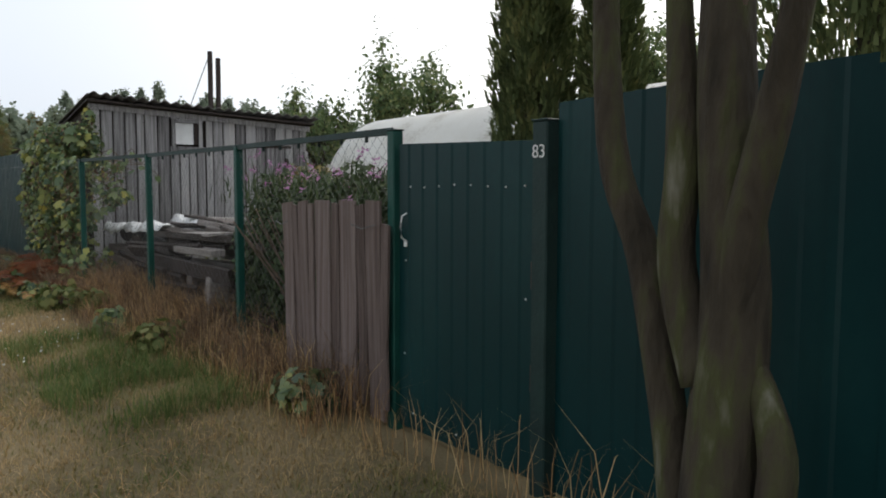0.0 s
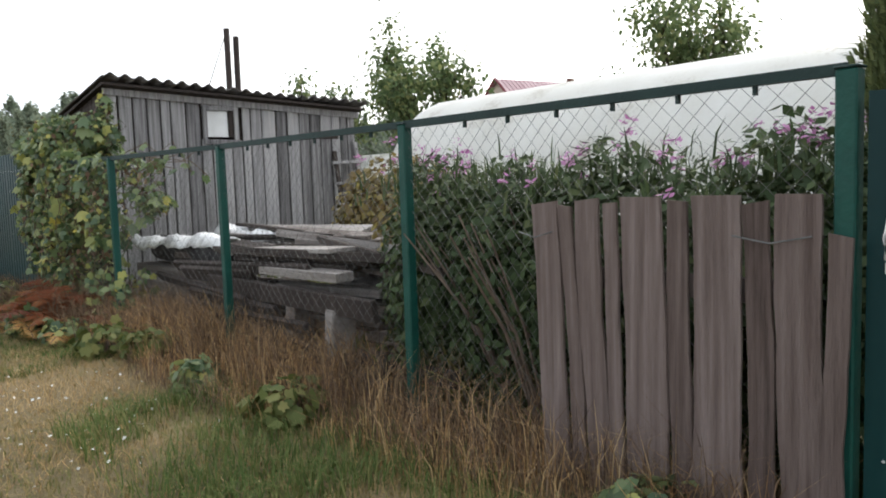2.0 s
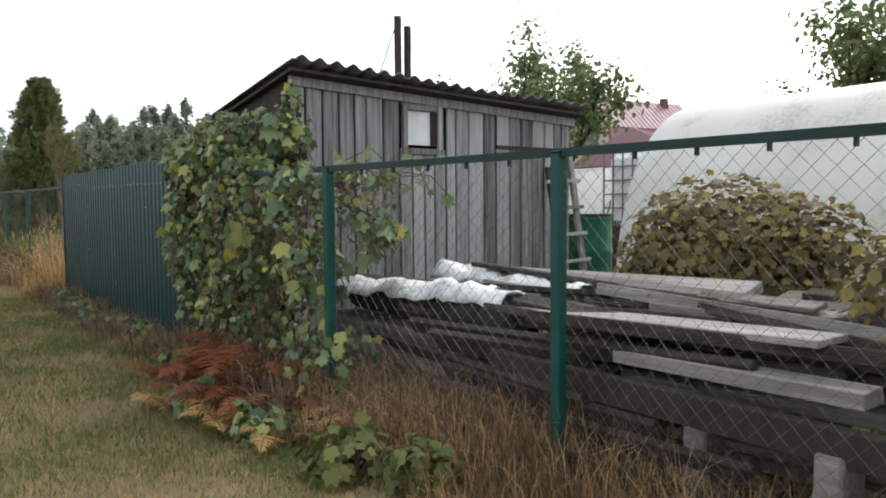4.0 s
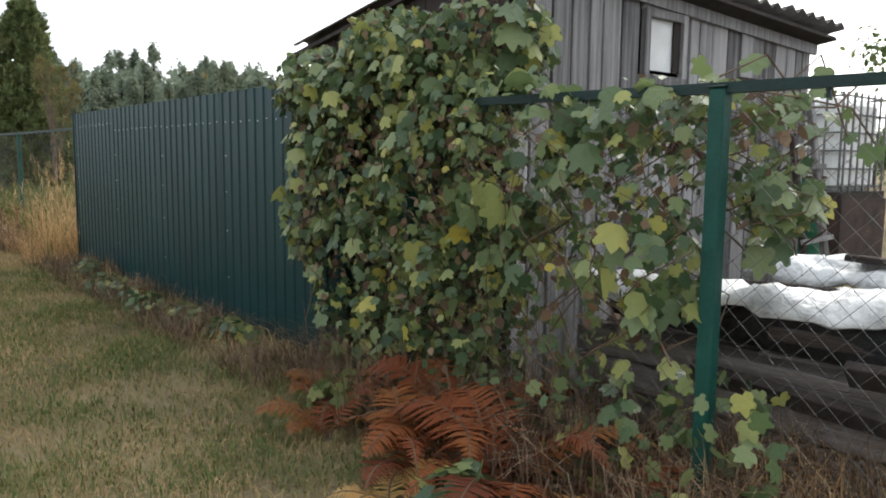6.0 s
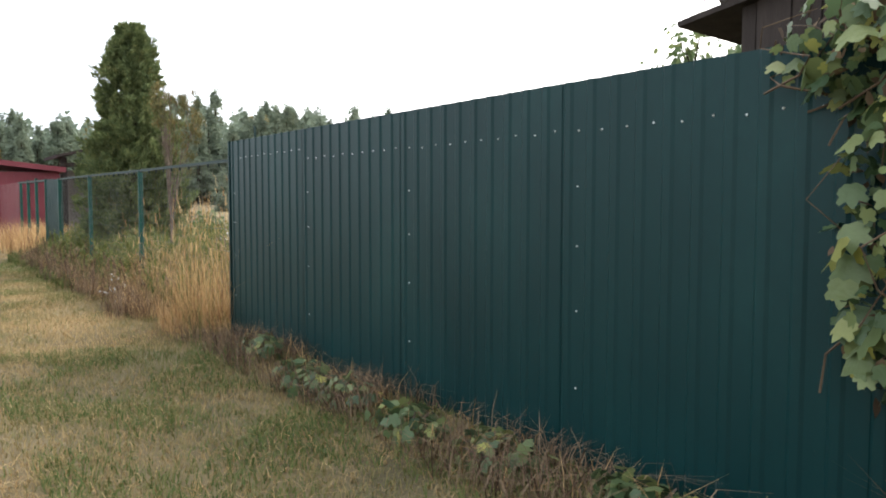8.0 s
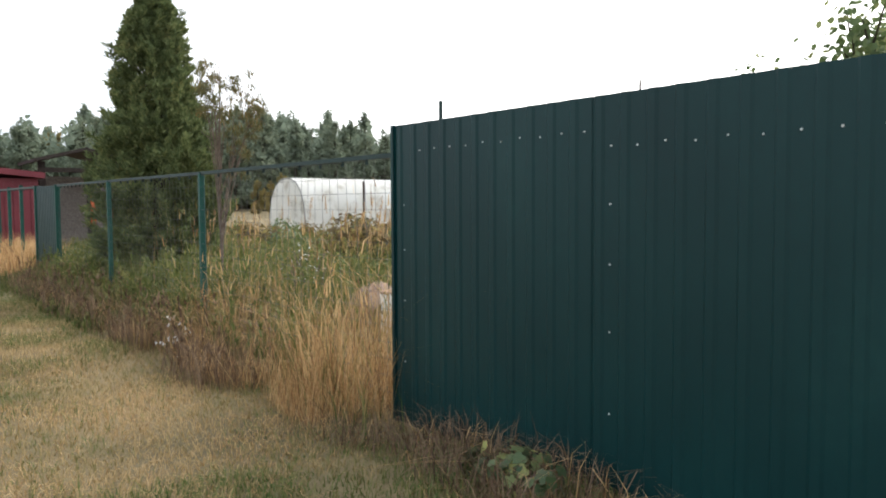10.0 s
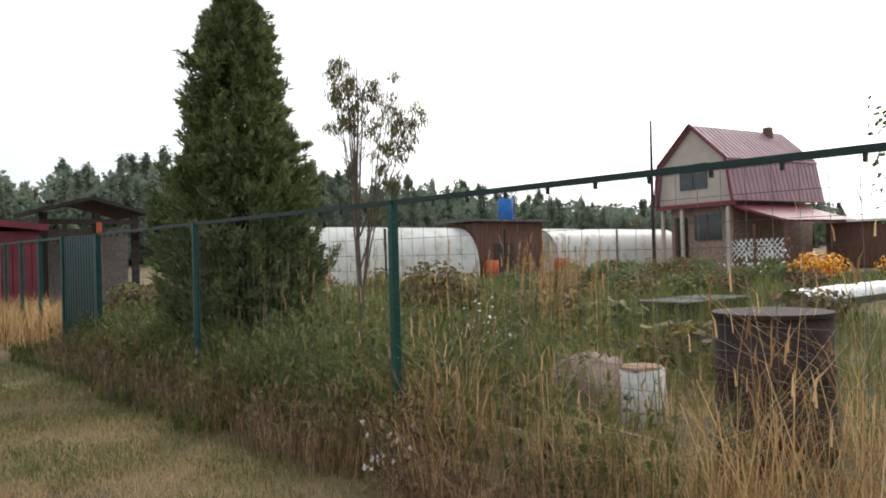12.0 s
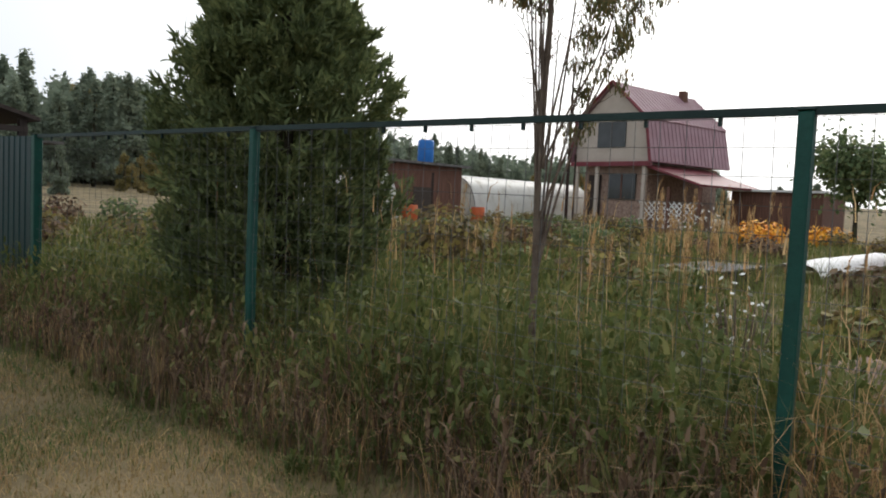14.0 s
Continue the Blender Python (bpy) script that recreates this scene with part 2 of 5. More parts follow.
def slab(x0, x1, y0, y1, z0, z1, m=None, bevel=0.0):
    return box(bmesh.new(), x0, x1, y0, y1, z0, z1, m, bevel)


def tube(bm, pts, radii, seg=6):
    pts = [Vector(p) for p in pts]
    rings = []
    for i, p in enumerate(pts):
        d = (pts[min(i + 1, len(pts) - 1)] - pts[max(i - 1, 0)]).normalized()
        q = Vector((0, 0, 1)).rotation_difference(d)
        r = radii[i] if hasattr(radii, "__len__") else radii
        rings.append([bm.verts.new(p + q @ Vector((r * math.cos(a), r * math.sin(a), 0))) for a in (2 * math.pi * k / seg for k in range(seg))])
    for a, b in zip(rings, rings[1:]):
        for k in range(seg):
            bm.faces.new((a[k], a[(k + 1) % seg], b[(k + 1) % seg], b[k]))
    bm.faces.new(rings[0][::-1])
    bm.faces.new(rings[-1])
    return bm


def flow(pts, radii, cuts=5):
    """Round off a bent path: more points and radii along a smooth curve."""
    pts = [Vector(p) for p in pts]
    q, r = [], []
    for i in range(len(pts) - 1):
        p0, p1, p2, p3 = pts[max(i - 1, 0)], pts[i], pts[i + 1], pts[min(i + 2, len(pts) - 1)]
        for k in range(cuts):
            u = k / cuts
            q.append(0.5 * (2 * p1 + (p2 - p0) * u + (2 * p0 - 5 * p1 + 4 * p2 - p3) * u * u + (3 * p1 - p0 - 3 * p2 + p3) * u ** 3))
            r.append((radii[i] * (1 - u) + radii[i + 1] * u) * (1 + 0.06 * noise.noise(q[-1] * 3)))
    return q + [pts[-1]], r + [radii[-1]]


def polys(name, V, material, parent=None, label=""):
    """V: n x k x 3 corners: n separate leaves of k corners in one mesh; five corners make a bent blade."""
    n, k, _ = V.shape
    faces = [[0, 1, 2, 4], [4, 2, 3]] if k == 5 else [list(range(k))]
    idx = np.concatenate([np.array(f) for f in faces])
    starts = np.cumsum([0] + [len(f) for f in faces])[:-1]
    me = bpy.data.meshes.new(name)
    me.vertices.add(n * k)
    me.vertices.foreach_set("co", V.astype(np.float32).ravel())
    me.loops.add(n * len(idx))
    me.loops.foreach_set("vertex_index", (np.arange(n)[:, None] * k + idx).astype(np.int32).ravel())
    me.polygons.add(n * len(faces))
    me.polygons.foreach_set("loop_start", (np.arange(n)[:, None] * len(idx) + starts).astype(np.int32).ravel())
    me.update(calc_edges=True)
    me.validate()
    return finish(name, me, material, parent, label)


rng = np.random.default_rng(7)


def ground_z(x, y):
    x, y = np.asarray(x, float), np.asarray(y, float)
    s = np.clip((y - 5) / 9, 0, 1)
    rise = 0.14 * s * s * (3 - 2 * s)
    far = np.clip((np.hypot(x, y) - 60) / 200, 0, 1)
    return rise + 0.025 * np.sin(1.7 * x + 0.6 * y) * np.cos(0.9 * y - 0.5 * x) + 0.02 * np.sin(3.1 * y + x) + 5.0 * far


def blades(P, h, w, lean=0.5, az=None):
    """Bent grass blades of five corners at the points P."""
    n = len(P)
    h, w = np.broadcast_to(h, n)[:, None], np.broadcast_to(w, n)[:, None]
    a = rng.uniform(0, 2 * np.pi, n) if az is None else az
    out = np.stack([np.cos(a), np.sin(a), 0 * a], 1)
    b = a + rng.uniform(0.6, 2.5, n)
    side = np.stack([np.cos(b), np.sin(b), 0 * b], 1)
    le = (lean * rng.uniform(0.2, 1.5, n))[:, None]
    up = np.array([0, 0, 1.0])
    mid = P + h * (0.55 * up + 0.22 * le * out)
    tip = P + h * ((1 - 0.25 * le) * up + le * out)
    return np.stack([P - side * w / 2, P + side * w / 2, mid + side * w * 0.4, tip, mid - side * w * 0.4], 1)


OVATE = np.array([(0, 0), (0.28, 0.25), (0.3, 0.55), (0, 1), (-0.3, 0.55), (-0.28, 0.25)])
LANCE = np.array([(0, 0), (0.12, 0.4), (0, 1), (-0.12, 0.4)])
LOBED = np.array([(0, 0.06), (0.18, -0.08), (0.42, 0.02), (0.5, 0.2), (0.42, 0.36), (0.55, 0.52), (0.46, 0.70), (0.22, 0.66), (0.12, 0.86), (0, 1.02), (-0.14, 0.84), (-0.22, 0.66), (-0.46, 0.70), (-0.55, 0.52), (-0.42, 0.36), (-0.5, 0.2), (-0.42, 0.02), (-0.18, -0.08)])


def leaves(P, N, size, shape=OVATE, droop=0.5, scatter=0.6, fold=0.25):
    """Leaves of an outline at the points P that face along N, with their tips drooping."""
    n = len(P)
    N = N + rng.normal(0, scatter, (n, 3))
    N /= np.linalg.norm(N, axis=1, keepdims=True) + 1e-9
    T = rng.normal(0, 0.6, (n, 3)) + np.array([0, 0, -droop * 2])
    T -= N * np.sum(T * N, 1, keepdims=True)
    T /= np.linalg.norm(T, axis=1, keepdims=True) + 1e-9
    S = np.cross(T, N)
    s = (np.broadcast_to(size, n) * rng.uniform(0.6, 1.25, n))[:, None, None]
    u, v = shape[:, 0][None, :, None], shape[:, 1][None, :, None]
    return P[:, None] + s * (u * S[:, None] + v * T[:, None] - fold * (np.abs(u) + 0.5 * v * v) * N[:, None])


def shell(n, blobs, inner=0.55):
    """Points in ellipsoid blobs (cx, cy, cz, rx, ry, rz), dense near their skins, with outward directions."""
    blobs = np.array(blobs, float)
    wt = (blobs[:, 3] * blobs[:, 4] * blobs[:, 5]) ** 0.67
    i = rng.choice(len(blobs), n, p=wt / wt.sum())
    d = rng.normal(size=(n, 3))
    d /= np.linalg.norm(d, axis=1, keepdims=True)
    r = rng.uniform(inner ** 2, 1.08 ** 2, n)[:, None] ** 0.5
    return blobs[i, :3] + d * blobs[i, 3:] * r, d


def scatter_on(n, x0, x1, y0, y1, clump=0.0):
    x, y = rng.uniform(x0, x1, n), rng.uniform(y0, y1, n)
    if clump:
        keep = np.sin(5.3 * x + 2.1 * np.sin(3.7 * y)) + np.sin(4.1 * y + 1.7 * np.sin(2.9 * x)) + rng.normal(0, 0.7, n) > clump - 1
        x, y = x[keep], y[keep]
    return np.stack([x, y, ground_z(x, y) - 0.01], 1)


# ---- ground ----
gx = np.unique(np.concatenate([[-900, -500, -250, -120, -60, -30, -15, -8], np.arange(-5, 12, 0.25), np.arange(12, 60, 3), [60, 80, 110, 160, 220, 350, 600, 900]]))
gy = np.unique(np.concatenate([[-900, -500, -250, -120, -60, -30, -15, -8, -5], np.arange(-3, 34, 0.25), np.arange(34, 70, 3), [80, 110, 160, 220, 350, 600, 900]]))
bm = bmesh.new()
rows = [[bm.verts.new((x, y, float(ground_z(x, y)))) for x in gx] for y in gy]
for r0, r1 in zip(rows, rows[1:]):
    for k in range(len(gx) - 1):
        bm.faces.new((r0[k], r0[k + 1], r1[k + 1], r1[k]))
tagged(part("ground", bm, M_GROUND, smooth=True), "sandy lane with worn dry turf and garden soil", "ground", kind="structure")

# ---- fences ----
def post(name, x, y, top, w=0.056, material=None, label="teal painted square steel fence post", group="chain-link fence posts"):
    p = thing(name, label, "fence post", (x, y, 0), group)
    part("shaft", slab(-w / 2, w / 2, -w / 2, w / 2, float(ground_z(x, y)) - 0.3, top, bevel=0.006), material or M_POST, p)
    part("cap", slab(-w / 2 - 0.004, w / 2 + 0.004, -w / 2 - 0.004, w / 2 + 0.004, top, top + 0.008, bevel=0.003), M_RAIL, p)
    return p


def rail(a, b, w=0.035):
    d = Vector(b) - Vector(a)
    m = Matrix.Translation(a) @ d.to_track_quat("Y", "Z").to_matrix().to_4x4()
    r = thing("fence_rail", "thin dark green steel rail along the wire fence top", "fence rail", (0, 0, 0), "fence rails")
    bm = slab(-w / 2, w / 2, 0, d.length, -w / 2, -w / 2 + 0.008, m)
    box(bm, -w / 2, -w / 2 + 0.008, 0, d.length, -w / 2 + 0.008, w / 2, m)
    part("angle_bar", bm, M_RAIL, r)
    for k in range(1, int(d.length / 0.28)):
        part("wire_hook", slab(-0.008, 0.008, k * 0.28, k * 0.28 + 0.012, -w / 2 - 0.03, -w / 2, m), M_RAIL, r)
    return r


def prism(bm, a, b, r):
    d = (b - a).normalized()
    s = d.cross(Vector((1, 0, 0))).normalized()
    o = d.cross(s)
    ring = [[bm.verts.new(p + r * (math.cos(t) * s + math.sin(t) * o)) for t in (0, 2.094, 4.189)] for p in (a, b)]
    for k in range(3):
        bm.faces.new((ring[0][k], ring[0][(k + 1) % 3], ring[1][(k + 1) % 3], ring[1][k]))


def mesh_bay(a, b, z0, top_a, top_b, cell, r, square=False, label="sagging galvanised chain-link mesh between fence posts"):
    """Wire netting between two posts: slanted wires clipped to the bay, or an upright grid."""
    a, b = Vector((a[0], a[1], 0)), Vector((b[0], b[1], 0))
    L, H = (b - a).length, (top_a + top_b) / 2 - z0
    u = (b - a).normalized()
    bm = bmesh.new()

    def at(s, h):
        bow = 0.02 * math.sin(3.1 * s + 2 * h)
        return a + u * s + Vector((bow, 0, z0 + h * ((top_a + (top_b - top_a) * s / L) - z0) / H))

    def run(s0, h0, s1, h1):
        n = max(1, int(math.hypot(s1 - s0, h1 - h0) / 0.6))
        q = [at(s0 + (s1 - s0) * k / n, h0 + (h1 - h0) * k / n) for k in range(n + 1)]
        for p0, p1 in zip(q, q[1:]):
            prism(bm, p0, p1, r)

    if square:
        for k in range(int(L / cell) + 1):
            run(k * cell, 0, k * cell, H)
        for k in range(int(H / cell) + 1):
            run(0, H - k * cell, L, H - k * cell)
    else:
        c = -H
        while c < L:
            s0, s1 = max(c, 0), min(c + H, L)
            if s1 > s0:
                run(s0, s0 - c, s1, s1 - c)
                run(s0, H - (s0 - c), s1, H - (s1 - c))
            c += cell
    return tagged(part("wire_mesh", bm, M_WIRE), label, "wire mesh", kind="stuff")


P1, P2, P3, P4, P5 = (2.2, 3.23, 1.56), (2.25, 5.38, 1.575), (2.22, 7.48, 1.59), (2.0, 9.2, 1.59), (2.0, 10.9, 1.62)
post("fence_post", *P1, w=0.062)
for p in (P2, P3, P4, P5):
    post("fence_post", *p)
for a, b in ((P1, P2), (P2, P3), (P3, P4), (P4, P5)):
    rail(a, b)
    mesh_bay(a, b, 0.08, a[2] - 0.02, b[2] - 0.02, 0.082, 0.001)

F0, F1, F2, F3, F4 = (1.97, 17.36, 1.68), (1.9, 20.26, 1.69), (1.9, 23.3, 1.72), (2.0, 26.7, 1.76), (2.0, 28.45, 1.8)
for p in (F1, F2):
    post("fence_post", *p, w=0.05)
for a, b in ((F0, F1), (F1, F2), (F2, F3)):
    rail(a, b, 0.028)
    mesh_bay(a, b, 0.2, a[2] - 0.02, b[2] - 0.02, 0.1, 0.0014, True, "welded square wire mesh between green fence posts")


def profiled_sheet(y0, y1, z0, z1a, z1b, pitch=0.133, depth=0.008, t=0.0012):
    """A trapezoid-ribbed sheet in the plane x=0 from y0 to y1 that bulges to -x."""
    bm = bmesh.new()
    prof, y = [], y0
    while y < y1 - 0.01:
        for dy, dx in ((0, 0), (0.075, 0), (0.088, -depth), (0.120, -depth)):
            if y + dy <= y1:
                prof.append((dx, y + dy))
        y += pitch
    prof.append((0, y1))
    lo, hi = [], []
    for x, y in prof:
        zt = z1a + (z1b - z1a) * (y - y0) / (y1 - y0)
        lo.append((bm.verts.new((x, y, z0)), bm.verts.new((x + t, y, z0))))
        hi.append((bm.verts.new((x, y, zt)), bm.verts.new((x + t, y, zt))))
    for i in range(len(prof) - 1):
        for s in (0, 1):
            f = (lo[i][s], lo[i + 1][s], hi[i + 1][s], hi[i][s])
            bm.faces.new(f if s else f[::-1])
        bm.faces.new((hi[i][0], hi[i + 1][0], hi[i + 1][1], hi[i][1]))
        bm.faces.new((lo[i][1], lo[i + 1][1], lo[i + 1][0], lo[i][0]))
    return bm


bolt_me = bpy.data.meshes.new("screw")
bm = bmesh.new()
bmesh.ops.create_cone(bm, cap_ends=True, segments=6, radius1=0.0055, radius2=0.0035, depth=0.005, matrix=Matrix.Rotation(radians(-90), 4, "Y"))
bm.to_mesh(bolt_me)
bm.free()
bolt_me.materials.append(M_BOLT)


def screw(parent, x, y, z):
    s = new("screw", bolt_me)
    s.parent = parent
    s.location = (x, y, z)


# long corrugated fence
cf = thing("corrugated_fence", "dark teal profiled steel sheet fence with zinc screws", "metal fence", (1.97, 0, 0))
edges = [17.36, 15.87, 14.53, 13.19, 11.85, 11.45]
for k, (b, a) in enumerate(zip(edges, edges[1:])):
    dx = 0.003 * k
    za, zb = 1.812 + 0.005 * (a - 10.5), 1.812 + 0.005 * (b - 10.5)
    ob = part("sheet", profiled_sheet(a, b + (0.03 if k else 0), 0.06, za, zb), M_TEAL, cf)
    ob.location.x = dx
    for j, z in enumerate((0.48, 0.83, 1.12, 1.38)):
        screw(cf, -0.004 + dx, b - 0.1, z + 0.01 * math.sin(7 * j + k))
    for j in range(10):
        y = a + 0.04 + 0.133 * j
        if y < b:
            screw(cf, -0.003 + dx, y, za - (0.145 if k == 0 else 0.21) + 0.005 * math.sin(9 * j + k))
for z in (0.4, 1.52):
    part("back_rail", slab(0.012, 0.052, 11.45, 17.36, z, z + 0.02), M_RAIL, cf)
for y in (11.5, 12.9, 15.1, 17.3):
    part("fence_stake", slab(0.052, 0.11, y - 0.03, y + 0.03, -0.2, 1.78), M_RAIL, cf)
part("edge_strip", slab(-0.016, 0.004, 17.352, 17.375, 0.06, 1.85), M_TEAL, cf)
part("fence_stake", slab(0.11, 0.125, 17.06, 17.075, 0.0, 1.97), M_RAIL, cf)

# gate of sheet steel with its posts, and the taller fence beside it
gate = thing("gate", "closed dark green sheet steel garden gate with white handle", "gate", (2.19, 0, 0))
part("gate_sheet", profiled_sheet(2.2, 3.175, 0.035, 1.46, 1.49, 0.115, 0.006), M_TEAL, gate)
gf = slab(0.003, 0.035, 2.2, 2.235, 0.05, 1.45)
box(gf, 0.003, 0.035, 3.14, 3.175, 0.05, 1.47)
for z in (0.15, 1.26):
    box(gf, 0.003, 0.035, 2.235, 3.14, z, z + 0.035)
part("gate_frame", gf, M_RAIL, gate)
h = tube(bmesh.new(), [(-0.006, 3.10, 1.14), (-0.03, 3.11, 1.125), (-0.034, 3.118, 1.07), (-0.03, 3.115, 1.015), (-0.006, 3.11, 1.0)], 0.005, 8)
hp = part("handle", h, M_WHITE, gate, "white bent rod handle", True)
part("handle_plate", slab(-0.012, -0.006, 3.098, 3.122, 0.97, 1.0), M_WHITE, gate)
for z in (0.42, 0.85):
    part("hinge", tube(bmesh.new(), [(-0.01, 2.19, z), (-0.01, 2.19, z + 0.11)], 0.013, 8), M_RUST, gate)
for j in range(8):
    screw(gate, -0.008, 2.25 + 0.117 * j, 1.275 + 0.006 * math.sin(5 * j))
for y, z in ((3.11, 0.9), (3.12, 0.42), (2.24, 0.8), (3.05, 0.12), (2.7, 0.1)):
    screw(gate, -0.008, y, z)
gp = post("gate_post", 2.185, 2.13, 1.53, 0.085, M_RAIL, "dark green steel gate post with number 83", "gate posts")
font = bpy.data.curves.new("house_number", "FONT")
font.body, font.size, font.extrude, font.align_x = "83", 0.075, 0.0008, "CENTER"
font.materials.append(M_WHITE)
num = new("house_number", font)
num.parent = gp
num.matrix_basis = Matrix.Translation((-0.046, 0.0, 1.385 - 0)) @ Euler((radians(90), 0, radians(-90))).to_matrix().to_4x4()
tagged(num, "white painted number 83")

tf = thing("tall_fence", "tall dark green profiled steel fence beside the gate", "metal fence", (2.2, 0, 0))
for a, b in ((0.9, 2.08), (-0.3, 0.9), (-1.5, -0.3), (-2.7, -1.5)):
    part("sheet", profiled_sheet(a, b, 0.02, 1.63, 1.6, 0.115, 0.007), M_TEAL, tf)
for z in (0.35, 1.35):
    part("back_rail", slab(0.01, 0.05, -2.7, 2.08, z, z + 0.03), M_RAIL, tf)
for y in (-2.6, -0.3, 2.0):
    part("fence_stake", slab(0.05, 0.11, y - 0.03, y + 0.03, -0.2, 1.6), M_RAIL, tf)

# narrow corrugated panel further on
ng = thing("steel_fence", "narrow green corrugated steel fence panel between posts", "metal fence", (2.0, 0, 0))
part("sheet", profiled_sheet(26.75, 28.4, 0.1, 1.76, 1.80), M_TEAL, ng)
part("back_rail", slab(0.005, 0.04, 26.75, 28.4, 1.4, 1.43), M_RAIL, ng)
post("fence_post", 2.0, 26.72, 1.77, 0.075)
post("fence_post", 2.0, 28.44, 1.8, 0.06)

# ---- plank screen wired to the fence ----
ps = thing("plank_screen", "weathered brown board screen wired to the mesh fence", "plank screen", (2.14, 0, 0))
y = 4.43
for k, (w, z0, z1, tilt) in enumerate(((0.135, 0.06, 1.18, -3.0), (0.07, 0.12, 1.165, -2.6), (0.115, 0.05, 1.19, -2.2), (0.065, 0.1, 1.175, -2.0), (0.175, 0.04, 1.195, -1.6), (0.085, 0.06, 1.18, -1.3), (0.175, 0.03, 1.2, -1.0), (0.09, 0.08, 1.175, -0.7), (0.145, 0.03, 1.205, -0.8), (0.07, 0.1, 1.08, 0.6))):
    m = pose(0, y - w / 2, 1.2, tilt, 0, 0) @ pose(0, 0, -1.2)
    b = slab(-0.007 + 0.003 * (k % 3), 0.007 + 0.003 * (k % 3), -w / 2 + 0.003, w / 2 - 0.003, z0, z1)
    bmesh.ops.subdivide_edges(b, edges=[e for e in b.edges if abs((e.verts[0].co - e.verts[1].co).z) > 0.5], cuts=14)
    for v in b.verts:
        side = 1 if v.co.y > 0 else -1
        v.co.y += 0.006 * math.sin(4.3 * v.co.z + 2.1 * k) + 0.007 * noise.noise(Vector((k * 3.1, side * 5.0, v.co.z * 6)))
        v.co.x += 0.006 * math.sin(2.5 * v.co.z + k)
        if v.co.z > 1.0:
            v.co.z += 0.014 * noise.noise(Vector((k * 1.7, v.co.y * 12, 2.0)))
    b.transform(m)
    part("board", b, M_BROWNWOOD, ps)
    y -= w + 0.0125
for z, ya, yb in ((1.06, 4.48, 4.30), (1.07, 3.55, 3.30)):
    part("wire_tie", tube(bmesh.new(), [(-0.02, ya, z), (-0.026, (ya + yb) / 2, z - 0.02), (-0.02, yb, z + 0.005)], 0.003, 5), M_WIRE, ps)
part("crossbar", slab(0.016, 0.045, 3.3, 4.4, 0.85, 0.93), M_DARKWOOD, ps)

# ---- shed ----
SX0, SX1, SY0, SY1 = 2.42, 5.55, 10.6, 12.6
shed = thing("shed", "weathered grey plank shed with a corrugated lean-to roof", "shed", (0, 0, 0))
random.seed(4)


def wall_top(x):
    return 2.435 - 0.045 * (x - SX0)


x = SX0
while x < SX1 - 0.02:
    w = min(random.choice((0.11, 0.13, 0.15, 0.17, 0.19)), SX1 - x)
    spans = [(0.05 + random.uniform(0, 0.05), wall_top(x) - 0.09)]
    c = x + w / 2
    if 3.46 < c < 3.9:
        spans = [(0.07, 1.87), (2.24, wall_top(x) - 0.09)]
    back = 0.0
    if 4.6 < c < 5.25:
        spans = [(0.12, 1.90), (1.935, wall_top(x) - 0.09)]
    for z0, z1 in spans:
        d = random.uniform(0, 0.012)
        b = slab(x + 0.010, x + w - 0.010, SY0 - d, SY0 + 0.022 - d, z0, z1, bevel=0.003)
        for v in b.verts:
            v.co.x += random.uniform(-0.004, 0.004)
        part("board", b, M_GREY, shed)
    x += w
# first three: dark sheets added behind the front boards as shade in their gaps
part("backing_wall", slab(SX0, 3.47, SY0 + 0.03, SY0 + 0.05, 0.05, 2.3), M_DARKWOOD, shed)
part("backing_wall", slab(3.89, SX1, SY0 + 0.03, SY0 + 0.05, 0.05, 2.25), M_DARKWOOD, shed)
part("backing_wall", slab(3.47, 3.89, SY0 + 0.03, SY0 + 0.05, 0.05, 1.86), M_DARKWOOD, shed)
part("backing_wall", slab(SX1 - 0.03, SX1, SY0 + 0.05, SY1, 0.02, 2.18), M_DARKWOOD, shed)
part("backing_wall", slab(SX0, SX1, SY1 - 0.03, SY1, 0.02, 2.0), M_DARKWOOD, shed)
y = SY0 + 0.05
while y < SY1 - 0.05:
    w = random.choice((0.12, 0.15, 0.18))
    part("side_board", slab(SX0 - random.uniform(0, 0.01), SX0 + 0.025, y, min(y + w - 0.008, SY1), 0.03, 2.36 - 0.13 * (y - SY0)), M_DARKWOOD, shed)
    y += w
fm = Matrix.Translation((SX0 - 0.02, SY0 - 0.035, 2.40)) @ Euler((0, radians(2.58), 0)).to_matrix().to_4x4()
part("fascia_board", slab(0, 3.2, 0, 0.022, -0.085, 0.0, fm, 0.003), M_GREY, shed, "grey fascia board")
part("door_lintel", slab(4.55, 5.28, SY0 - 0.02, SY0 - 0.013, 1.90, 1.935), M_DARKWOOD, shed)
sw = part("window", slab(3.50, 3.86, SY0 + 0.012, SY0 + 0.018, 1.9, 2.2), M_WHITE, shed, "small window with white blind")
for a in ((3.47, 3.52, 1.86, 2.25), (3.85, 3.90, 1.86, 2.25), (3.52, 3.85, 2.20, 2.25), (3.47, 3.90, 1.815, 1.87)):
    part("window_frame", slab(a[0], a[1], SY0 - 0.028, SY0 + 0.01, a[2], a[3], bevel=0.003), M_GREY, sw)
part("window_curtain", slab(3.78, 3.85, SY0 - 0.004, SY0 + 0.006, 1.9, 2.2), M_DARKWOOD, sw)
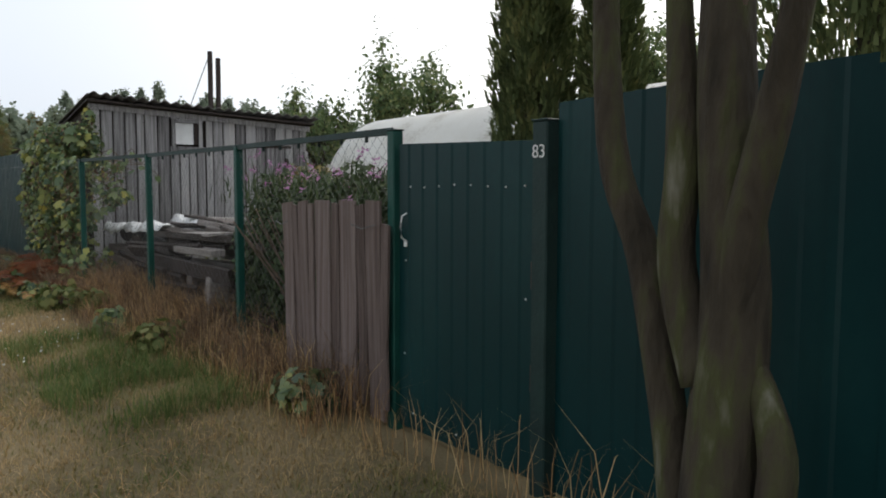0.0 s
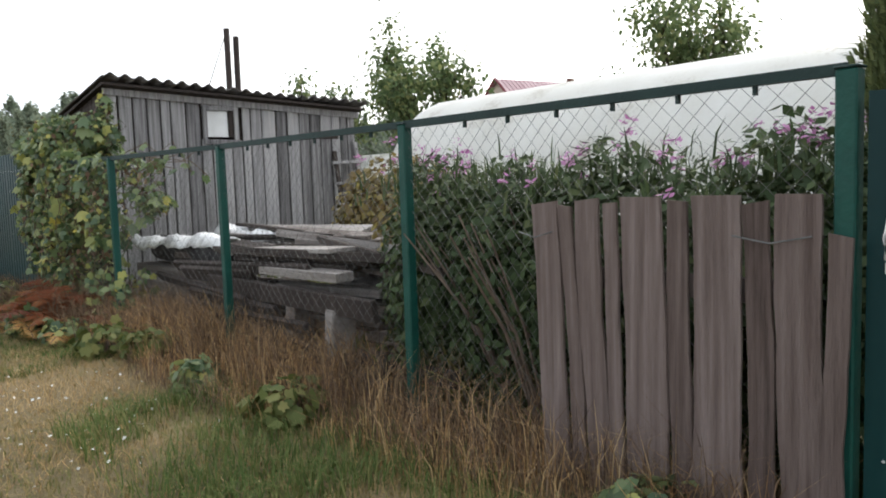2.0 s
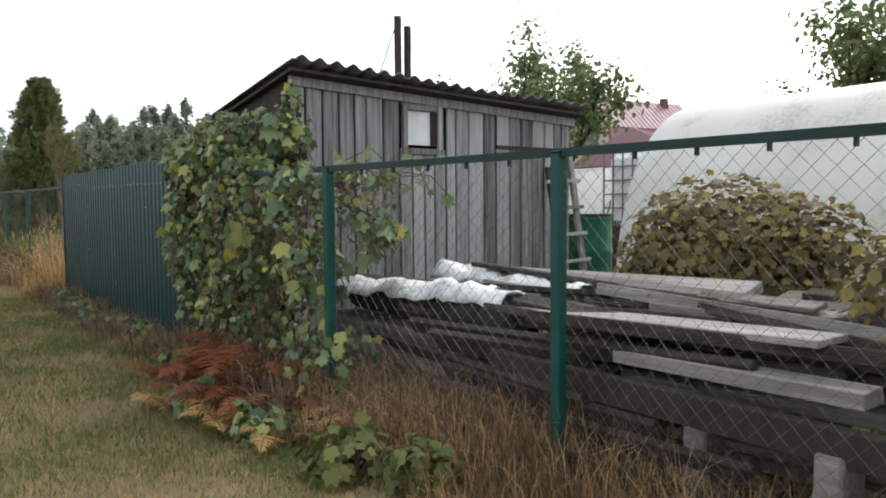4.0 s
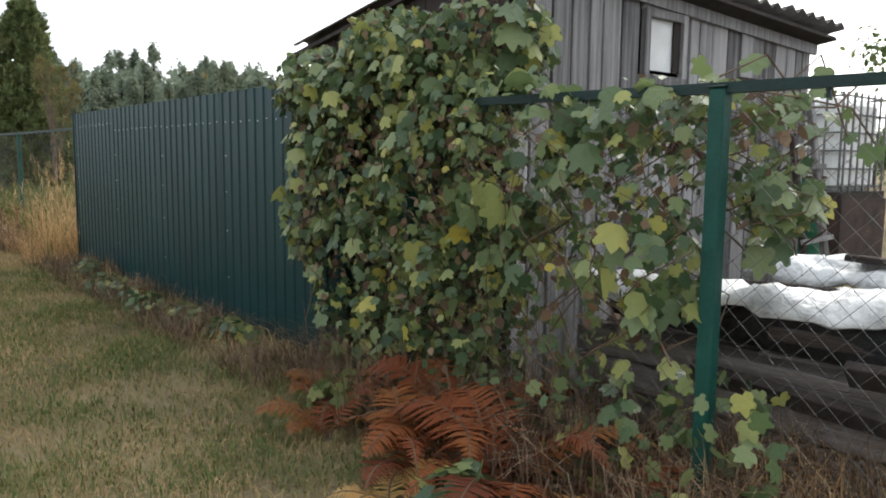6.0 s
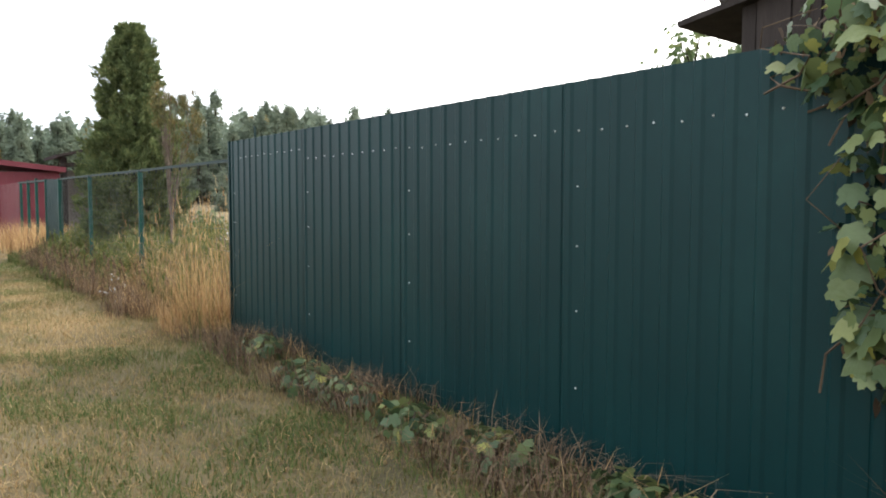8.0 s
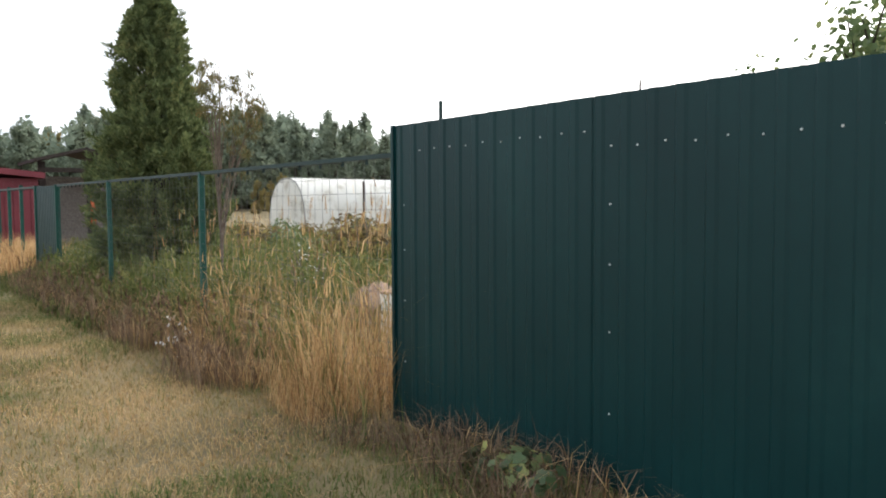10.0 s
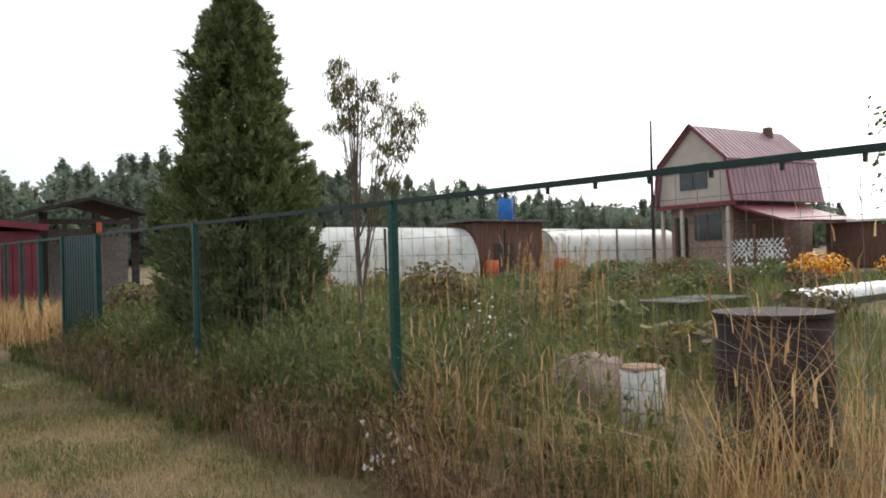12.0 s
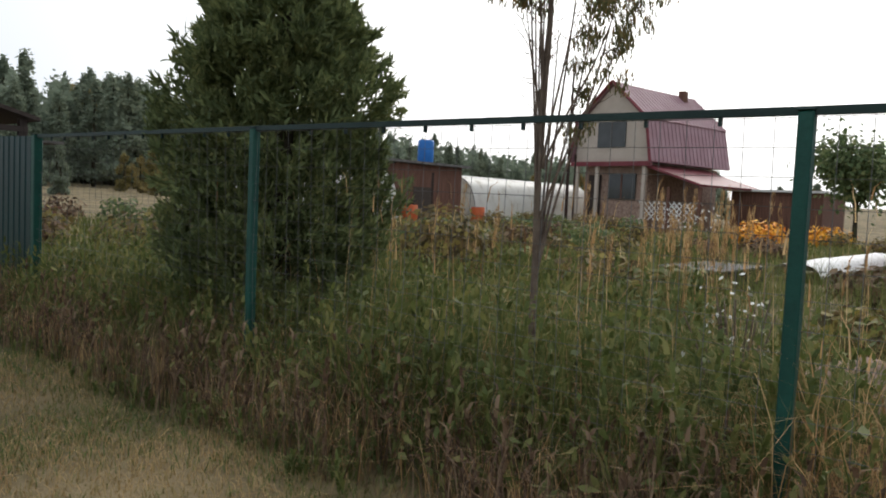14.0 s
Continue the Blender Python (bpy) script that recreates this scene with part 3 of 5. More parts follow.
# corrugated roof: waves across, sloping down to the back
for k in range(4):
    bm = bmesh.new()
    x0 = SX0 - 0.07 + k * 0.82
    n = 42
    lay = []
    for j, (yy, zz) in enumerate(((SY0 - 0.2, 2.495), (SY1 + 0.15, 2.165))):
        row = []
        for i in range(n + 1):
            xx = x0 + i * 0.84 / n
            z = zz - 0.043 * (xx - SX0) + 0.020 * math.sin(2 * math.pi * xx / 0.15) + 0.006 * (k % 2) - 0.01 * math.sin(2 * xx)
            row.append((bm.verts.new((xx, yy + 0.012 * (k % 3), z)), bm.verts.new((xx, yy + 0.012 * (k % 3), z - 0.008))))
        lay.append(row)
    for i in range(n):
        a, b, c, d = lay[0][i], lay[0][i + 1], lay[1][i + 1], lay[1][i]
        bm.faces.new((a[0], b[0], c[0], d[0]))
        bm.faces.new((d[1], c[1], b[1], a[1]))
        bm.faces.new((a[1], b[1], b[0], a[0]))
        bm.faces.new((c[1], d[1], d[0], c[0]))
    for i in (0, n):
        a, d = lay[0][i], lay[1][i]
        bm.faces.new((a[0], d[0], d[1], a[1]))
    part("roof_sheet", bm, M_SLATE, shed, "grey fibre-cement roof sheet", True)
sl = math.atan2(0.33, 2.35)
part("roof_boarding", slab(SX0 - 0.06, SX1 + 0.05, -0.15, 2.3, -0.025, 0, Matrix.Translation((0, SY0, 2.405)) @ Matrix.Rotation(-sl, 4, "X") @ Matrix.Translation((SX0, 0, 0)) @ Matrix.Rotation(radians(2.46), 4, "Y") @ Matrix.Translation((-SX0, 0, 0))), M_DARKWOOD, shed)

for dx, top, lean in ((0.0, 3.63, 0.0), (0.13, 3.53, 0.01)):
    p = thing("roof_pole", "dark upright wooden pole beside the shed roof", "pole", (4.86 + dx, 12.75, 0), "poles behind the shed")
    part("shaft", tube(bmesh.new(), [(0, 0, -0.2), (0, 0, 1.5), (lean, 0, top)], 0.045, 8), M_DARKWOOD, p)
st = thing("stay_wire", "thin slanting stay wire from the pole top", "wire", (0, 0, 0))
part("wire", tube(bmesh.new(), [(4.84, 12.75, 3.55), (4.5, 12.72, 2.7), (4.38, 12.7, 2.14)], 0.008, 5), M_WIRE, st)

# ladder leaning on the shed
ld = thing("ladder", "old grey wooden ladder leaning on the shed", "ladder", (5.46, 10.28, 0.05))
lm = Matrix.Rotation(radians(-8.3), 4, "X") @ Matrix.Rotation(radians(-2), 4, "Y")
part("rail", slab(0.08, 0.15, 0, 0.04, 0, 1.83, lm, 0.004), M_GREY, ld)
part("rail", slab(-0.24, -0.19, 0, 0.04, 0, 1.72, lm, 0.004), M_DARKWOOD, ld)
for k in range(6):
    part("rung", slab(-0.29, 0.19, -0.025, -0.002, 0.2 + 0.27 * k, 0.235 + 0.27 * k, lm), M_GREY, ld)

# ---- lumber pile between fence and shed ----
pile = thing("lumber_pile", "heap of old grey boards and beams behind the fence", "lumber pile", (0, 0, 0))
random.seed(11)
for layer in range(6):
    for k in range(7):
        z = 0.08 + layer * 0.115 + random.uniform(-0.03, 0.03)
        L = random.uniform(1.1, 2.8)
        yc = random.uniform(7.0, 8.6) if layer < 4 else random.uniform(6.6, 8.3)
        xx = 2.5 + k * 0.19 + random.uniform(-0.04, 0.04) + 0.035 * layer
        w, t = random.choice(((0.16, 0.03), (0.12, 0.06), (0.18, 0.025), (0.1, 0.08), (0.14, 0.04)))
        m = pose(xx, yc, z + t / 2, random.uniform(-2.2, 2.5), random.uniform(-14, 14), random.uniform(-7, 7))
        b = slab(-w / 2, w / 2, -L / 2, L / 2, -t / 2, t / 2, m, 0.006)
        part("board", b, M_LUMBER, pile)
for k in range(26):
    L, w, t = random.uniform(1.0, 2.6), random.choice((0.09, 0.13, 0.17, 0.2)), random.choice((0.022, 0.03, 0.045, 0.06))
    xx, yc = random.uniform(2.42, 3.3), random.uniform(6.2, 8.4)
    z = 0.76 + 0.17 * (xx - 2.42) + random.uniform(-0.1, 0.06)
    part("board", slab(-w / 2, w / 2, -L / 2, L / 2, -t / 2, t / 2, pose(xx, yc, z, random.uniform(-3, 3), random.uniform(-22, 14), random.uniform(-12, 12)), 0.004), M_LUMBER, pile)
for k in range(9):
    L, w, t = random.uniform(0.8, 2.4), random.choice((0.1, 0.14)), 0.04
    part("board", slab(-w / 2, w / 2, -L / 2, L / 2, -t / 2, t / 2, pose(2.38 + 0.02 * (k % 3), random.uniform(6.4, 8.6), 0.12 + 0.07 * k, random.uniform(-4, 4), random.uniform(40, 90), random.uniform(-3, 3)), 0.004), M_DARKWOOD, pile)
for k in range(3):
    part("post_stub", slab(-0.09, 0.09, -0.05, 0.05, 0, 0.5 + 0.05 * k, pose(2.42 + 0.03 * k, 6.35 + 0.55 * k, 0, 0, 3, 8 * k), 0.01), M_LUMBER, pile)

roll = thing("roofing_felt_roll", "black rolled roofing felt lying on the lumber", "felt roll", (0, 0, 0))
part("roll", tube(bmesh.new(), [(2.62, 8.15, 0.70), (2.68, 9.0, 0.72), (2.75, 10.1, 0.72)], 0.13, 14), M_BLACK, roll, smooth=True)
sup = thing("beam_stack", "stacked beams that carry the felt roll", "beams", (0, 0, 0))
for k in range(4):
    for j in range(2):
        part("beam", slab(2.5 + 0.22 * j, 2.68 + 0.22 * j, 8.5, 10.2, 0.05 + 0.135 * k, 0.17 + 0.135 * k, bevel=0.008), M_LUMBER, sup)


def sheet_drape(name, label, x0, x1, y0, y1, z, amp, seed, turn):
    t = thing(name, label, "plastic sheet", (0, 0, 0), "crumpled sheets")
    bm = bmesh.new()
    nx, ny = 14, 30
    vs = []
    for j in range(ny + 1):
        row = []
        for i in range(nx + 1):
            u, v = i / nx, j / ny
            p = Vector((x0 + (x1 - x0) * u, y0 + (y1 - y0) * v, 0))
            n = noise.noise(Vector((p.x * 6, p.y * 4, seed))) + 0.5 * noise.noise(Vector((p.x * 16, p.y * 11, seed + 5)))
            edge = 0.09 * (2 * u - 1) ** 4
            p.z = z + amp * n - edge + 0.03 * math.sin(3 * v + seed)
            p.x += 0.05 * noise.noise(Vector((p.y * 3, seed, u)))
            p.y += 0.05 * noise.noise(Vector((p.x * 5, seed, v * 3)))
            row.append(bm.verts.new(pose(x0, y0, 0, 0, 0, turn) @ (p - Vector((x0, y0, 0)))))
        vs.append(row)
    for j in range(ny):
        for i in range(nx):
            bm.faces.new((vs[j][i], vs[j][i + 1], vs[j + 1][i + 1], vs[j + 1][i]))
    ob = part("sheet", bm, M_TARP, t, smooth=True)
    md = ob.modifiers.new("thickness", "SOLIDIFY")
    md.thickness = 0.012
    return t


sheet_drape("foil_sheet", "crumpled silvery foil sheet over the lumber pile", 2.52, 2.82, 8.2, 10.15, 0.85, 0.06, 1.0, 3)
sheet_drape("foil_sheet", "crumpled whitish sheet at the shed foot", 2.95, 3.3, 8.1, 9.7, 0.91, 0.06, 4.0, -6)

# ---- greenhouse by the shed ----
def greenhouse(name, label, cx, cy, L, hw, h, along="y", ribs=5, z0=0.0, film=None, rib_r=0.018, end_frame=True):
    """An arched tunnel house: film, ends, hoops; its length runs along y or x."""
    g = thing(name, label, "greenhouse", (cx, cy, z0), "tunnel greenhouses")
    if along == "x":
        g.rotation_euler = (0, 0, radians(-90))

    def arc(a, r=0.0):
        c, s = math.cos(a), math.sin(a)
        return (-(hw + r) * math.copysign(abs(c) ** 0.85, c), (h + r) * abs(s) ** 0.72)

    N = 26
    q = [arc(math.pi * k / N) for k in range(N + 1)]
    seams = ribs
    for j in range(seams):
        y0, y1 = -L / 2 + L * j / seams, -L / 2 + L * (j + 1) / seams + (0.03 if j < seams - 1 else 0)
        bm = bmesh.new()
        o = [[bm.verts.new((x * (1 + 0.0015 * (j % 2)), y, z + 0.002 * (j % 2))) for x, z in q] for y in (y0, y1)]
        for k in range(N):
            bm.faces.new((o[0][k], o[1][k], o[1][k + 1], o[0][k + 1]))
        part("film_panel", bm, film or M_FILM, g, smooth=True)
    for s in (-1, 1):
        bm = bmesh.new()
        bm.faces.new([bm.verts.new((x, s * (L / 2 - 0.01), z)) for x, z in q])
        part("end_panel", bm, film or M_FILM, g)
        if end_frame:
            for x in (-0.4, 0.4):
                part("door_stile", slab(x - 0.02, x + 0.02, s * (L / 2) - 0.012, s * (L / 2) + 0.012, 0, h * 0.9), M_RUST, g)
            part("door_rail", slab(-0.4, 0.4, s * (L / 2) - 0.014, s * (L / 2) + 0.014, h * 0.87, h * 0.9), M_RUST, g)
    for j in range(ribs + 1):
        y = -L / 2 + L * j / ribs
        part("hoop", tube(bmesh.new(), [(x * 0.985, y, z * 0.985) for x, z in q], rib_r, 5), M_WIRE, g)
    return g


greenhouse("greenhouse", "arched milky polycarbonate greenhouse beside the shed", 6.7, 5.9, 7.6, 1.5, 2.36)
greenhouse("greenhouse", "small arched greenhouse behind the green barrel", 11.4, 17.0, 6.0, 1.5, 2.1, ribs=4)

drum = thing("barrel", "green painted steel barrel beside the shed", "barrel", (6.35, 11.1, 0.02))
bm = tube(bmesh.new(), [(0, 0, z) for z in (0, 0.03, 0.38, 0.41, 0.44, 0.78, 0.81, 0.84, 1.18, 1.21)], [0.29, 0.3, 0.3, 0.312, 0.3, 0.3, 0.312, 0.3, 0.3, 0.305], 24)
part("drum_body", bm, M_BARREL, drum, smooth=True)
part("rim", tube(bmesh.new(), [(0, 0, 1.211), (0, 0, 1.235)], [0.31, 0.31], 24), M_RUST, drum)

ibc = thing("water_tank", "white plastic water tank in a steel cage", "water tank", (8.9, 12.05, 0.05))
part("tank_body", slab(-0.5, 0.5, -0.5, 0.5, 1.0, 2.05, bevel=0.08), M_WHITE, ibc)
part("stand", slab(-0.6, 0.6, -0.6, 0.6, 0, 0.92), M_RUST, ibc)
part("pallet", slab(-0.58, 0.58, -0.58, 0.58, 0.92, 1.0), M_DARKWOOD, ibc)
for k in range(6):
    c = slab(-0.55, 0.55, -0.55, -0.53, 1.05 + 0.2 * k, 1.07 + 0.2 * k)
    box(c, -0.55, -0.53, -0.53, 0.53, 1.05 + 0.2 * k, 1.07 + 0.2 * k)
    box(c, 0.53, 0.55, -0.53, 0.53, 1.05 + 0.2 * k, 1.07 + 0.2 * k)
    part("cage_hoop", c, M_WIRE, ibc)
for k in range(7):
    part("cage_bar", slab(-0.54 + 0.175 * k, -0.52 + 0.175 * k, -0.57, -0.552, 1.0, 2.1), M_WIRE, ibc)
    part("cage_bar", slab(-0.57, -0.552, -0.54 + 0.175 * k, -0.52 + 0.175 * k, 1.0, 2.1), M_WIRE, ibc)

# ---- plants: functions ----
def limb(bm, p, d, L, r, depth, tips, seg=6):
    """A crooked limb that forks; the ends are gathered in tips."""
    pts, rad = [Vector(p)], [r]
    d = Vector(d).normalized()
    n = 4
    for k in range(n):
        d = (d + Vector((random.uniform(-0.18, 0.18), random.uniform(-0.18, 0.18), random.uniform(-0.04, 0.12)))).normalized()
        pts.append(pts[-1] + d * L / n)
        rad.append(r * (1 - 0.42 * (k + 1) / n))
    tube(bm, pts, rad, seg)
    tips.append(pts[-1])
    if depth:
        tips.append(pts[2])
        for k in range(random.choice((2, 3, 3))):
            a = random.uniform(0, 6.28)
            s = random.uniform(0.45, 0.95)
            limb(bm, pts[random.choice((2, 3, 4))], d + Vector((s * math.cos(a), s * math.sin(a), random.uniform(-0.1, 0.4))), L * random.uniform(0.55, 0.8), rad[3] * 0.75, depth - 1, tips, 5)


def orchard_tree(x, y, trunk_h, L, seed, n_leaf=2600, spread=0.34, size=0.1, label="leafy orchard tree with an open crown", material=None):
    random.seed(seed)
    t = thing("tree", label, "tree", (x, y, float(ground_z(x, y))), "orchard trees")
    bm, tips = bmesh.new(), []
    tube(bm, [(0, 0, -0.1), (0.03, 0.02, trunk_h * 0.5), (0, 0.05, trunk_h)], [0.13, 0.1, 0.085], 8)
    for k in range(5):
        a = 6.28 * k / 5 + random.uniform(-0.4, 0.4)
        limb(bm, (0, 0.05, trunk_h * random.uniform(0.8, 1)), (0.75 * math.cos(a), 0.75 * math.sin(a), random.uniform(0.7, 1.3)), L, 0.06, 2, tips)
    part("trunk", bm, M_BARK, t)
    c = np.array([tuple(v) for v in tips])
    i = rng.integers(0, len(c), n_leaf)
    d = rng.normal(size=(n_leaf, 3))
    P = c[i] + d * spread * 0.5 * rng.uniform(0.3, 1.2, (n_leaf, 1))
    polys("crown", leaves(P, d / np.linalg.norm(d, axis=1, keepdims=True) + np.array([0, 0, 0.6]), size, OVATE, 0.4, 0.5), material or M_APPLE, t)
    return t


def cypress(x, y, h, r, n, label, name="cypress", top=0.06, lumps=9, size=0.075):
    """A dense column of upright scale-leaf sprays over a trunk, with bulging clumps."""
    t = thing(name, label, "conifer", (x, y, float(ground_z(x, y))), "conifers")
    part("trunk", tube(bmesh.new(), [(0, 0, -0.1), (0, 0, h * 0.5), (0, 0, h * 0.93)], [0.1, 0.06, 0.015], 8), M_BARK, t)
    u = rng.uniform(0.02, 1, n) ** 0.85
    a = rng.uniform(0, 2 * np.pi, n)
    prof = np.minimum(np.minimum(1, 0.72 + 1.8 * u), (1.03 - u) * 1.75) ** 0.8
    wob = 1 + 0.13 * np.sin(12 * u + 2 * a) + 0.09 * np.sin(lumps * u * 3 + 3 * a) + 0.11 * np.sin(23 * u + 4 * a + 1) + 0.1 * np.sin(47 * u - 7 * a) + 0.08 * np.sin(70 * u + 9 * a)
    rad = r * np.maximum(prof, top) * wob * rng.uniform(0.45, 1.06, n) ** 0.6
    P = np.stack([rad * np.cos(a), rad * np.sin(a), u * h], 1)
    az = a + rng.normal(0, 0.5, n)
    V = blades(P, size * rng.uniform(0.5, 1.35, n), 0.045 * size / 0.2 * rng.uniform(0.7, 1.4, n), 0.95, az)
    polys("crown", V, M_CYPRESS, t)
    return t


def bush(name, label, category, x, y, blobs, n, size, shape, material, stems=12, h=1.0, spread=0.3, group="", droop=0.4, inner=0.4):
    t = thing(name, label, category, (x, y, float(ground_z(x, y))), group)
    bm = bmesh.new()
    for k in range(stems):
        a = random.uniform(0, 6.28)
        s = spread * random.uniform(0.3, 1)
        tube(bm, [(0.25 * s * math.cos(a), 0.25 * s * math.sin(a), -0.05), (0.6 * s * math.cos(a), 0.6 * s * math.sin(a), h * 0.5), (s * math.cos(a), s * math.sin(a), h * random.uniform(0.75, 0.95))], [0.012, 0.008, 0.004], 5)
    tagged(part("stems", bm, M_TWIG, t), kind="stuff")
    P, d = shell(n, blobs, inner)
    P[:, 2] = np.maximum(P[:, 2], 0.02)
    polys("foliage", leaves(P, d + np.array([0, 0, 0.4]), size, shape, droop, 0.5), material, t)
    return t


def tufts(name, label, P, h, w, lean, material, category="grass"):
    return tagged(polys(name, blades(P, h, w, lean), material), label, category, kind="stuff")


def juniper(x, y, h, r, label, clumps=1700, each=84):
    """A broad column of tufted boughs: each bough is a plume of short upright needles."""
    t = thing("juniper", label, "conifer", (x, y, float(ground_z(x, y))), "conifers")
    part("trunk", tube(bmesh.new(), [(0, 0, -0.1), (0.03, 0, h * 0.5), (0, 0, h * 0.95)], [0.11, 0.07, 0.012], 8), M_BARK, t)
    u = rng.uniform(0.01, 0.99, clumps)
    a = rng.uniform(0, 2 * np.pi, clumps)
    prof = np.minimum(1, 0.8 + 0.9 * u) * np.clip((1.0 - u) / 0.56, 0.0, 1) ** 0.7
    wob = 1.04 + 0.12 * np.sin(9 * u + 2 * a) + 0.12 * np.sin(21 * u - 3 * a + 1) + 0.08 * np.sin(37 * u + 5 * a)
    rad = (r * prof * wob + 0.02) * rng.uniform(0.12, 1.0, clumps) ** 0.5
    out = np.stack([np.cos(a), np.sin(a), 0 * a], 1)
    C = out * rad[:, None] + np.stack([0 * a, 0 * a, u * h * 0.97], 1)
    ax = out * rng.uniform(0.35, 0.95, clumps)[:, None] + np.array([0, 0, 1.0]) * rng.uniform(0.35, 1.0, clumps)[:, None] + rng.normal(0, 0.2, (clumps, 3))
    ax /= np.linalg.norm(ax, axis=1, keepdims=True)
    L = rng.uniform(0.12, 0.36, clumps) * (0.55 + 0.45 * (1 - u))
    i = np.repeat(np.arange(clumps), each)
    n = len(i)
    v = rng.uniform(0, 1, n)
    thick = 0.42 * L[i] * (1 - 0.75 * v)
    P = C[i] + ax[i] * (v * L[i])[:, None] + rng.normal(0, 0.5, (n, 3)) * thick[:, None]
    d = ax[i] + rng.normal(0, 0.55, (n, 3)) + np.array([0, 0, 0.2])
    d /= np.linalg.norm(d, axis=1, keepdims=True)
    s = np.cross(d, rng.normal(size=(n, 3)))
    s /= np.linalg.norm(s, axis=1, keepdims=True)
    ln, w = rng.uniform(0.04, 0.09, n)[:, None], rng.uniform(0.012, 0.022, n)[:, None]
    bend = rng.normal(0, 0.2, (n, 3)) * ln
    mid = P + d * ln * 0.55 + bend * 0.3
    polys("crown", np.stack([P - s * w * 0.4, P + s * w * 0.4, mid + s * w * 0.5, P + d * ln + bend, mid - s * w * 0.5], 1), M_CYPRESS, t)
    return t


# ---- trees and shrubs behind the fence ----
orchard_tree(12.4, 17.3, 2.2, 1.5, 3, 5600, 0.6, 0.14)
orchard_tree(16.85, 12.25, 2.2, 1.75, 5, 6000, 0.7, 0.15)
orchard_tree(9.6, 17.6, 1.7, 0.95, 6, 2200, 0.4, 0.12)
orchard_tree(10.9, 19.5, 1.8, 0.85, 8, 2600, 0.5, 0.11)
cypress(3.28, 3.3, 4.4, 0.25, 30000, "dense dark column thuja behind the green gate", "thuja", 0.4)
cypress(3.35, 2.78, 4.6, 0.16, 20000, "second dark column thuja behind the green fence", "thuja", 0.4)
cypress(3.35, 1.4, 4.6, 0.45, 26000, "broad dark thuja behind the tall fence", "thuja", 0.4)
juniper(2.76, 24.2, 4.2, 0.66, "tall dense tufted juniper behind the wire fence")

# old tree with several stems before the tall fence
random.seed(21)
ot = thing("old_tree", "old tree with several mossy leaning stems by the fence", "tree", (1.72, 1.05, 0))
bm = bmesh.new()
tube(bm, *flow([(0, 0, -0.1), (0, 0.0, 0.25), (0, -0.01, 0.6), (0.02, -0.02, 1.0), (0.03, 0.03, 1.6), (0.1, 0.05, 2.6), (0.2, 0.0, 3.8)], [0.15, 0.11, 0.095, 0.085, 0.07, 0.05, 0.02]), 12)
part("main_stem", bm, M_BARK, ot, smooth=True)
for path, rad in ((((0.02, 0.08, 0.05), (0.03, 0.16, 0.55), (0.05, 0.28, 1.05), (0.05, 0.41, 1.4), (0.1, 0.5, 2.2), (0.15, 0.62, 3.4)), (0.07, 0.055, 0.05, 0.045, 0.035, 0.015)), (((0.0, -0.02, 0.8), (-0.02, -0.06, 1.15), (-0.02, -0.13, 1.45), (-0.04, -0.2, 1.75), (-0.05, -0.35, 2.6)), (0.06, 0.05, 0.045, 0.035, 0.015)), (((0.0, 0.05, 0.75), (0.0, 0.14, 1.05), (0.0, 0.13, 1.35), (0.02, 0.17, 1.8), (0.02, 0.25, 2.8)), (0.06, 0.05, 0.045, 0.035, 0.015)), (((0.0, -0.08, 0.0), (-0.02, -0.14, 0.35), (-0.01, -0.16, 0.62), (0.02, -0.06, 0.85)), (0.06, 0.05, 0.045, 0.03))):
    part("stem", tube(bmesh.new(), *flow(path, rad), 11), M_BARK, ot, smooth=True)
for sx, sy, sz in ((0.0, 0.02, 1.1), (0.0, 0.2, 1.2), (0, -0.1, 1.3)):
    tips = []
    bm = bmesh.new()
    for k in range(3):
        limb(bm, (0.03, 0.03, 1.6 + 0.2 * k + 0.1 * sx), (random.uniform(-0.2, 0.5), random.uniform(-0.6, 0.6), 1), 0.7, 0.012, 1, tips, 5)
    tagged(part("twigs", bm, M_TWIG, ot), kind="stuff")
c = rng.normal(0, 0.35, (1500, 3)) * np.array([1.2, 1.4, 1.2]) + np.array([0.3, 0.2, 3.4])
polys("crown", leaves(c, rng.normal(size=(1500, 3)), 0.09, OVATE), M_APPLE, ot)

# asters behind the plank screen
random.seed(2)
blobs = [(0.1 * math.sin(3 * k), -1.35 + 0.27 * k, 0.74 + 0.06 * math.sin(2.2 * k), 0.38, 0.36, 0.68 + 0.05 * math.sin(1.7 * k)) for k in range(10)]
ast = bush("aster_bush", "tall dark asters with faded mauve flowers behind the fence", "flowering bush", 2.78, 4.75, blobs, 36000, 0.065, LANCE * np.array([2.4, 1]), M_ASTER, 40, 1.25, 0.9)
n = 900
yy = rng.uniform(-1.4, 1.35, n)
top = np.stack([rng.normal(0, 0.2, n), yy, 1.38 + 0.06 * np.sin(2.2 * (yy + 1.35) / 0.27) + rng.normal(0, 0.05, n)], 1)
tagged(polys("shoot_tips", blades(top - np.array([0, 0, 0.14]), rng.uniform(0.08, 0.19, n), 0.014, 0.5), M_ASTER, ast), kind="stuff")
i = rng.integers(0, n, 75)
fl = np.repeat(top[i] + np.array([0, 0, 0.04]), 9, 0) + rng.normal(0, 0.012, (675, 3))
polys("flowers", leaves(fl, np.tile([-0.3, 0, 1.0], (675, 1)), 0.035, LANCE * np.array([2.2, 1]), 0.0, 0.5), M_PETAL, ast, "faded mauve aster flowers")["kind"] = "stuff"

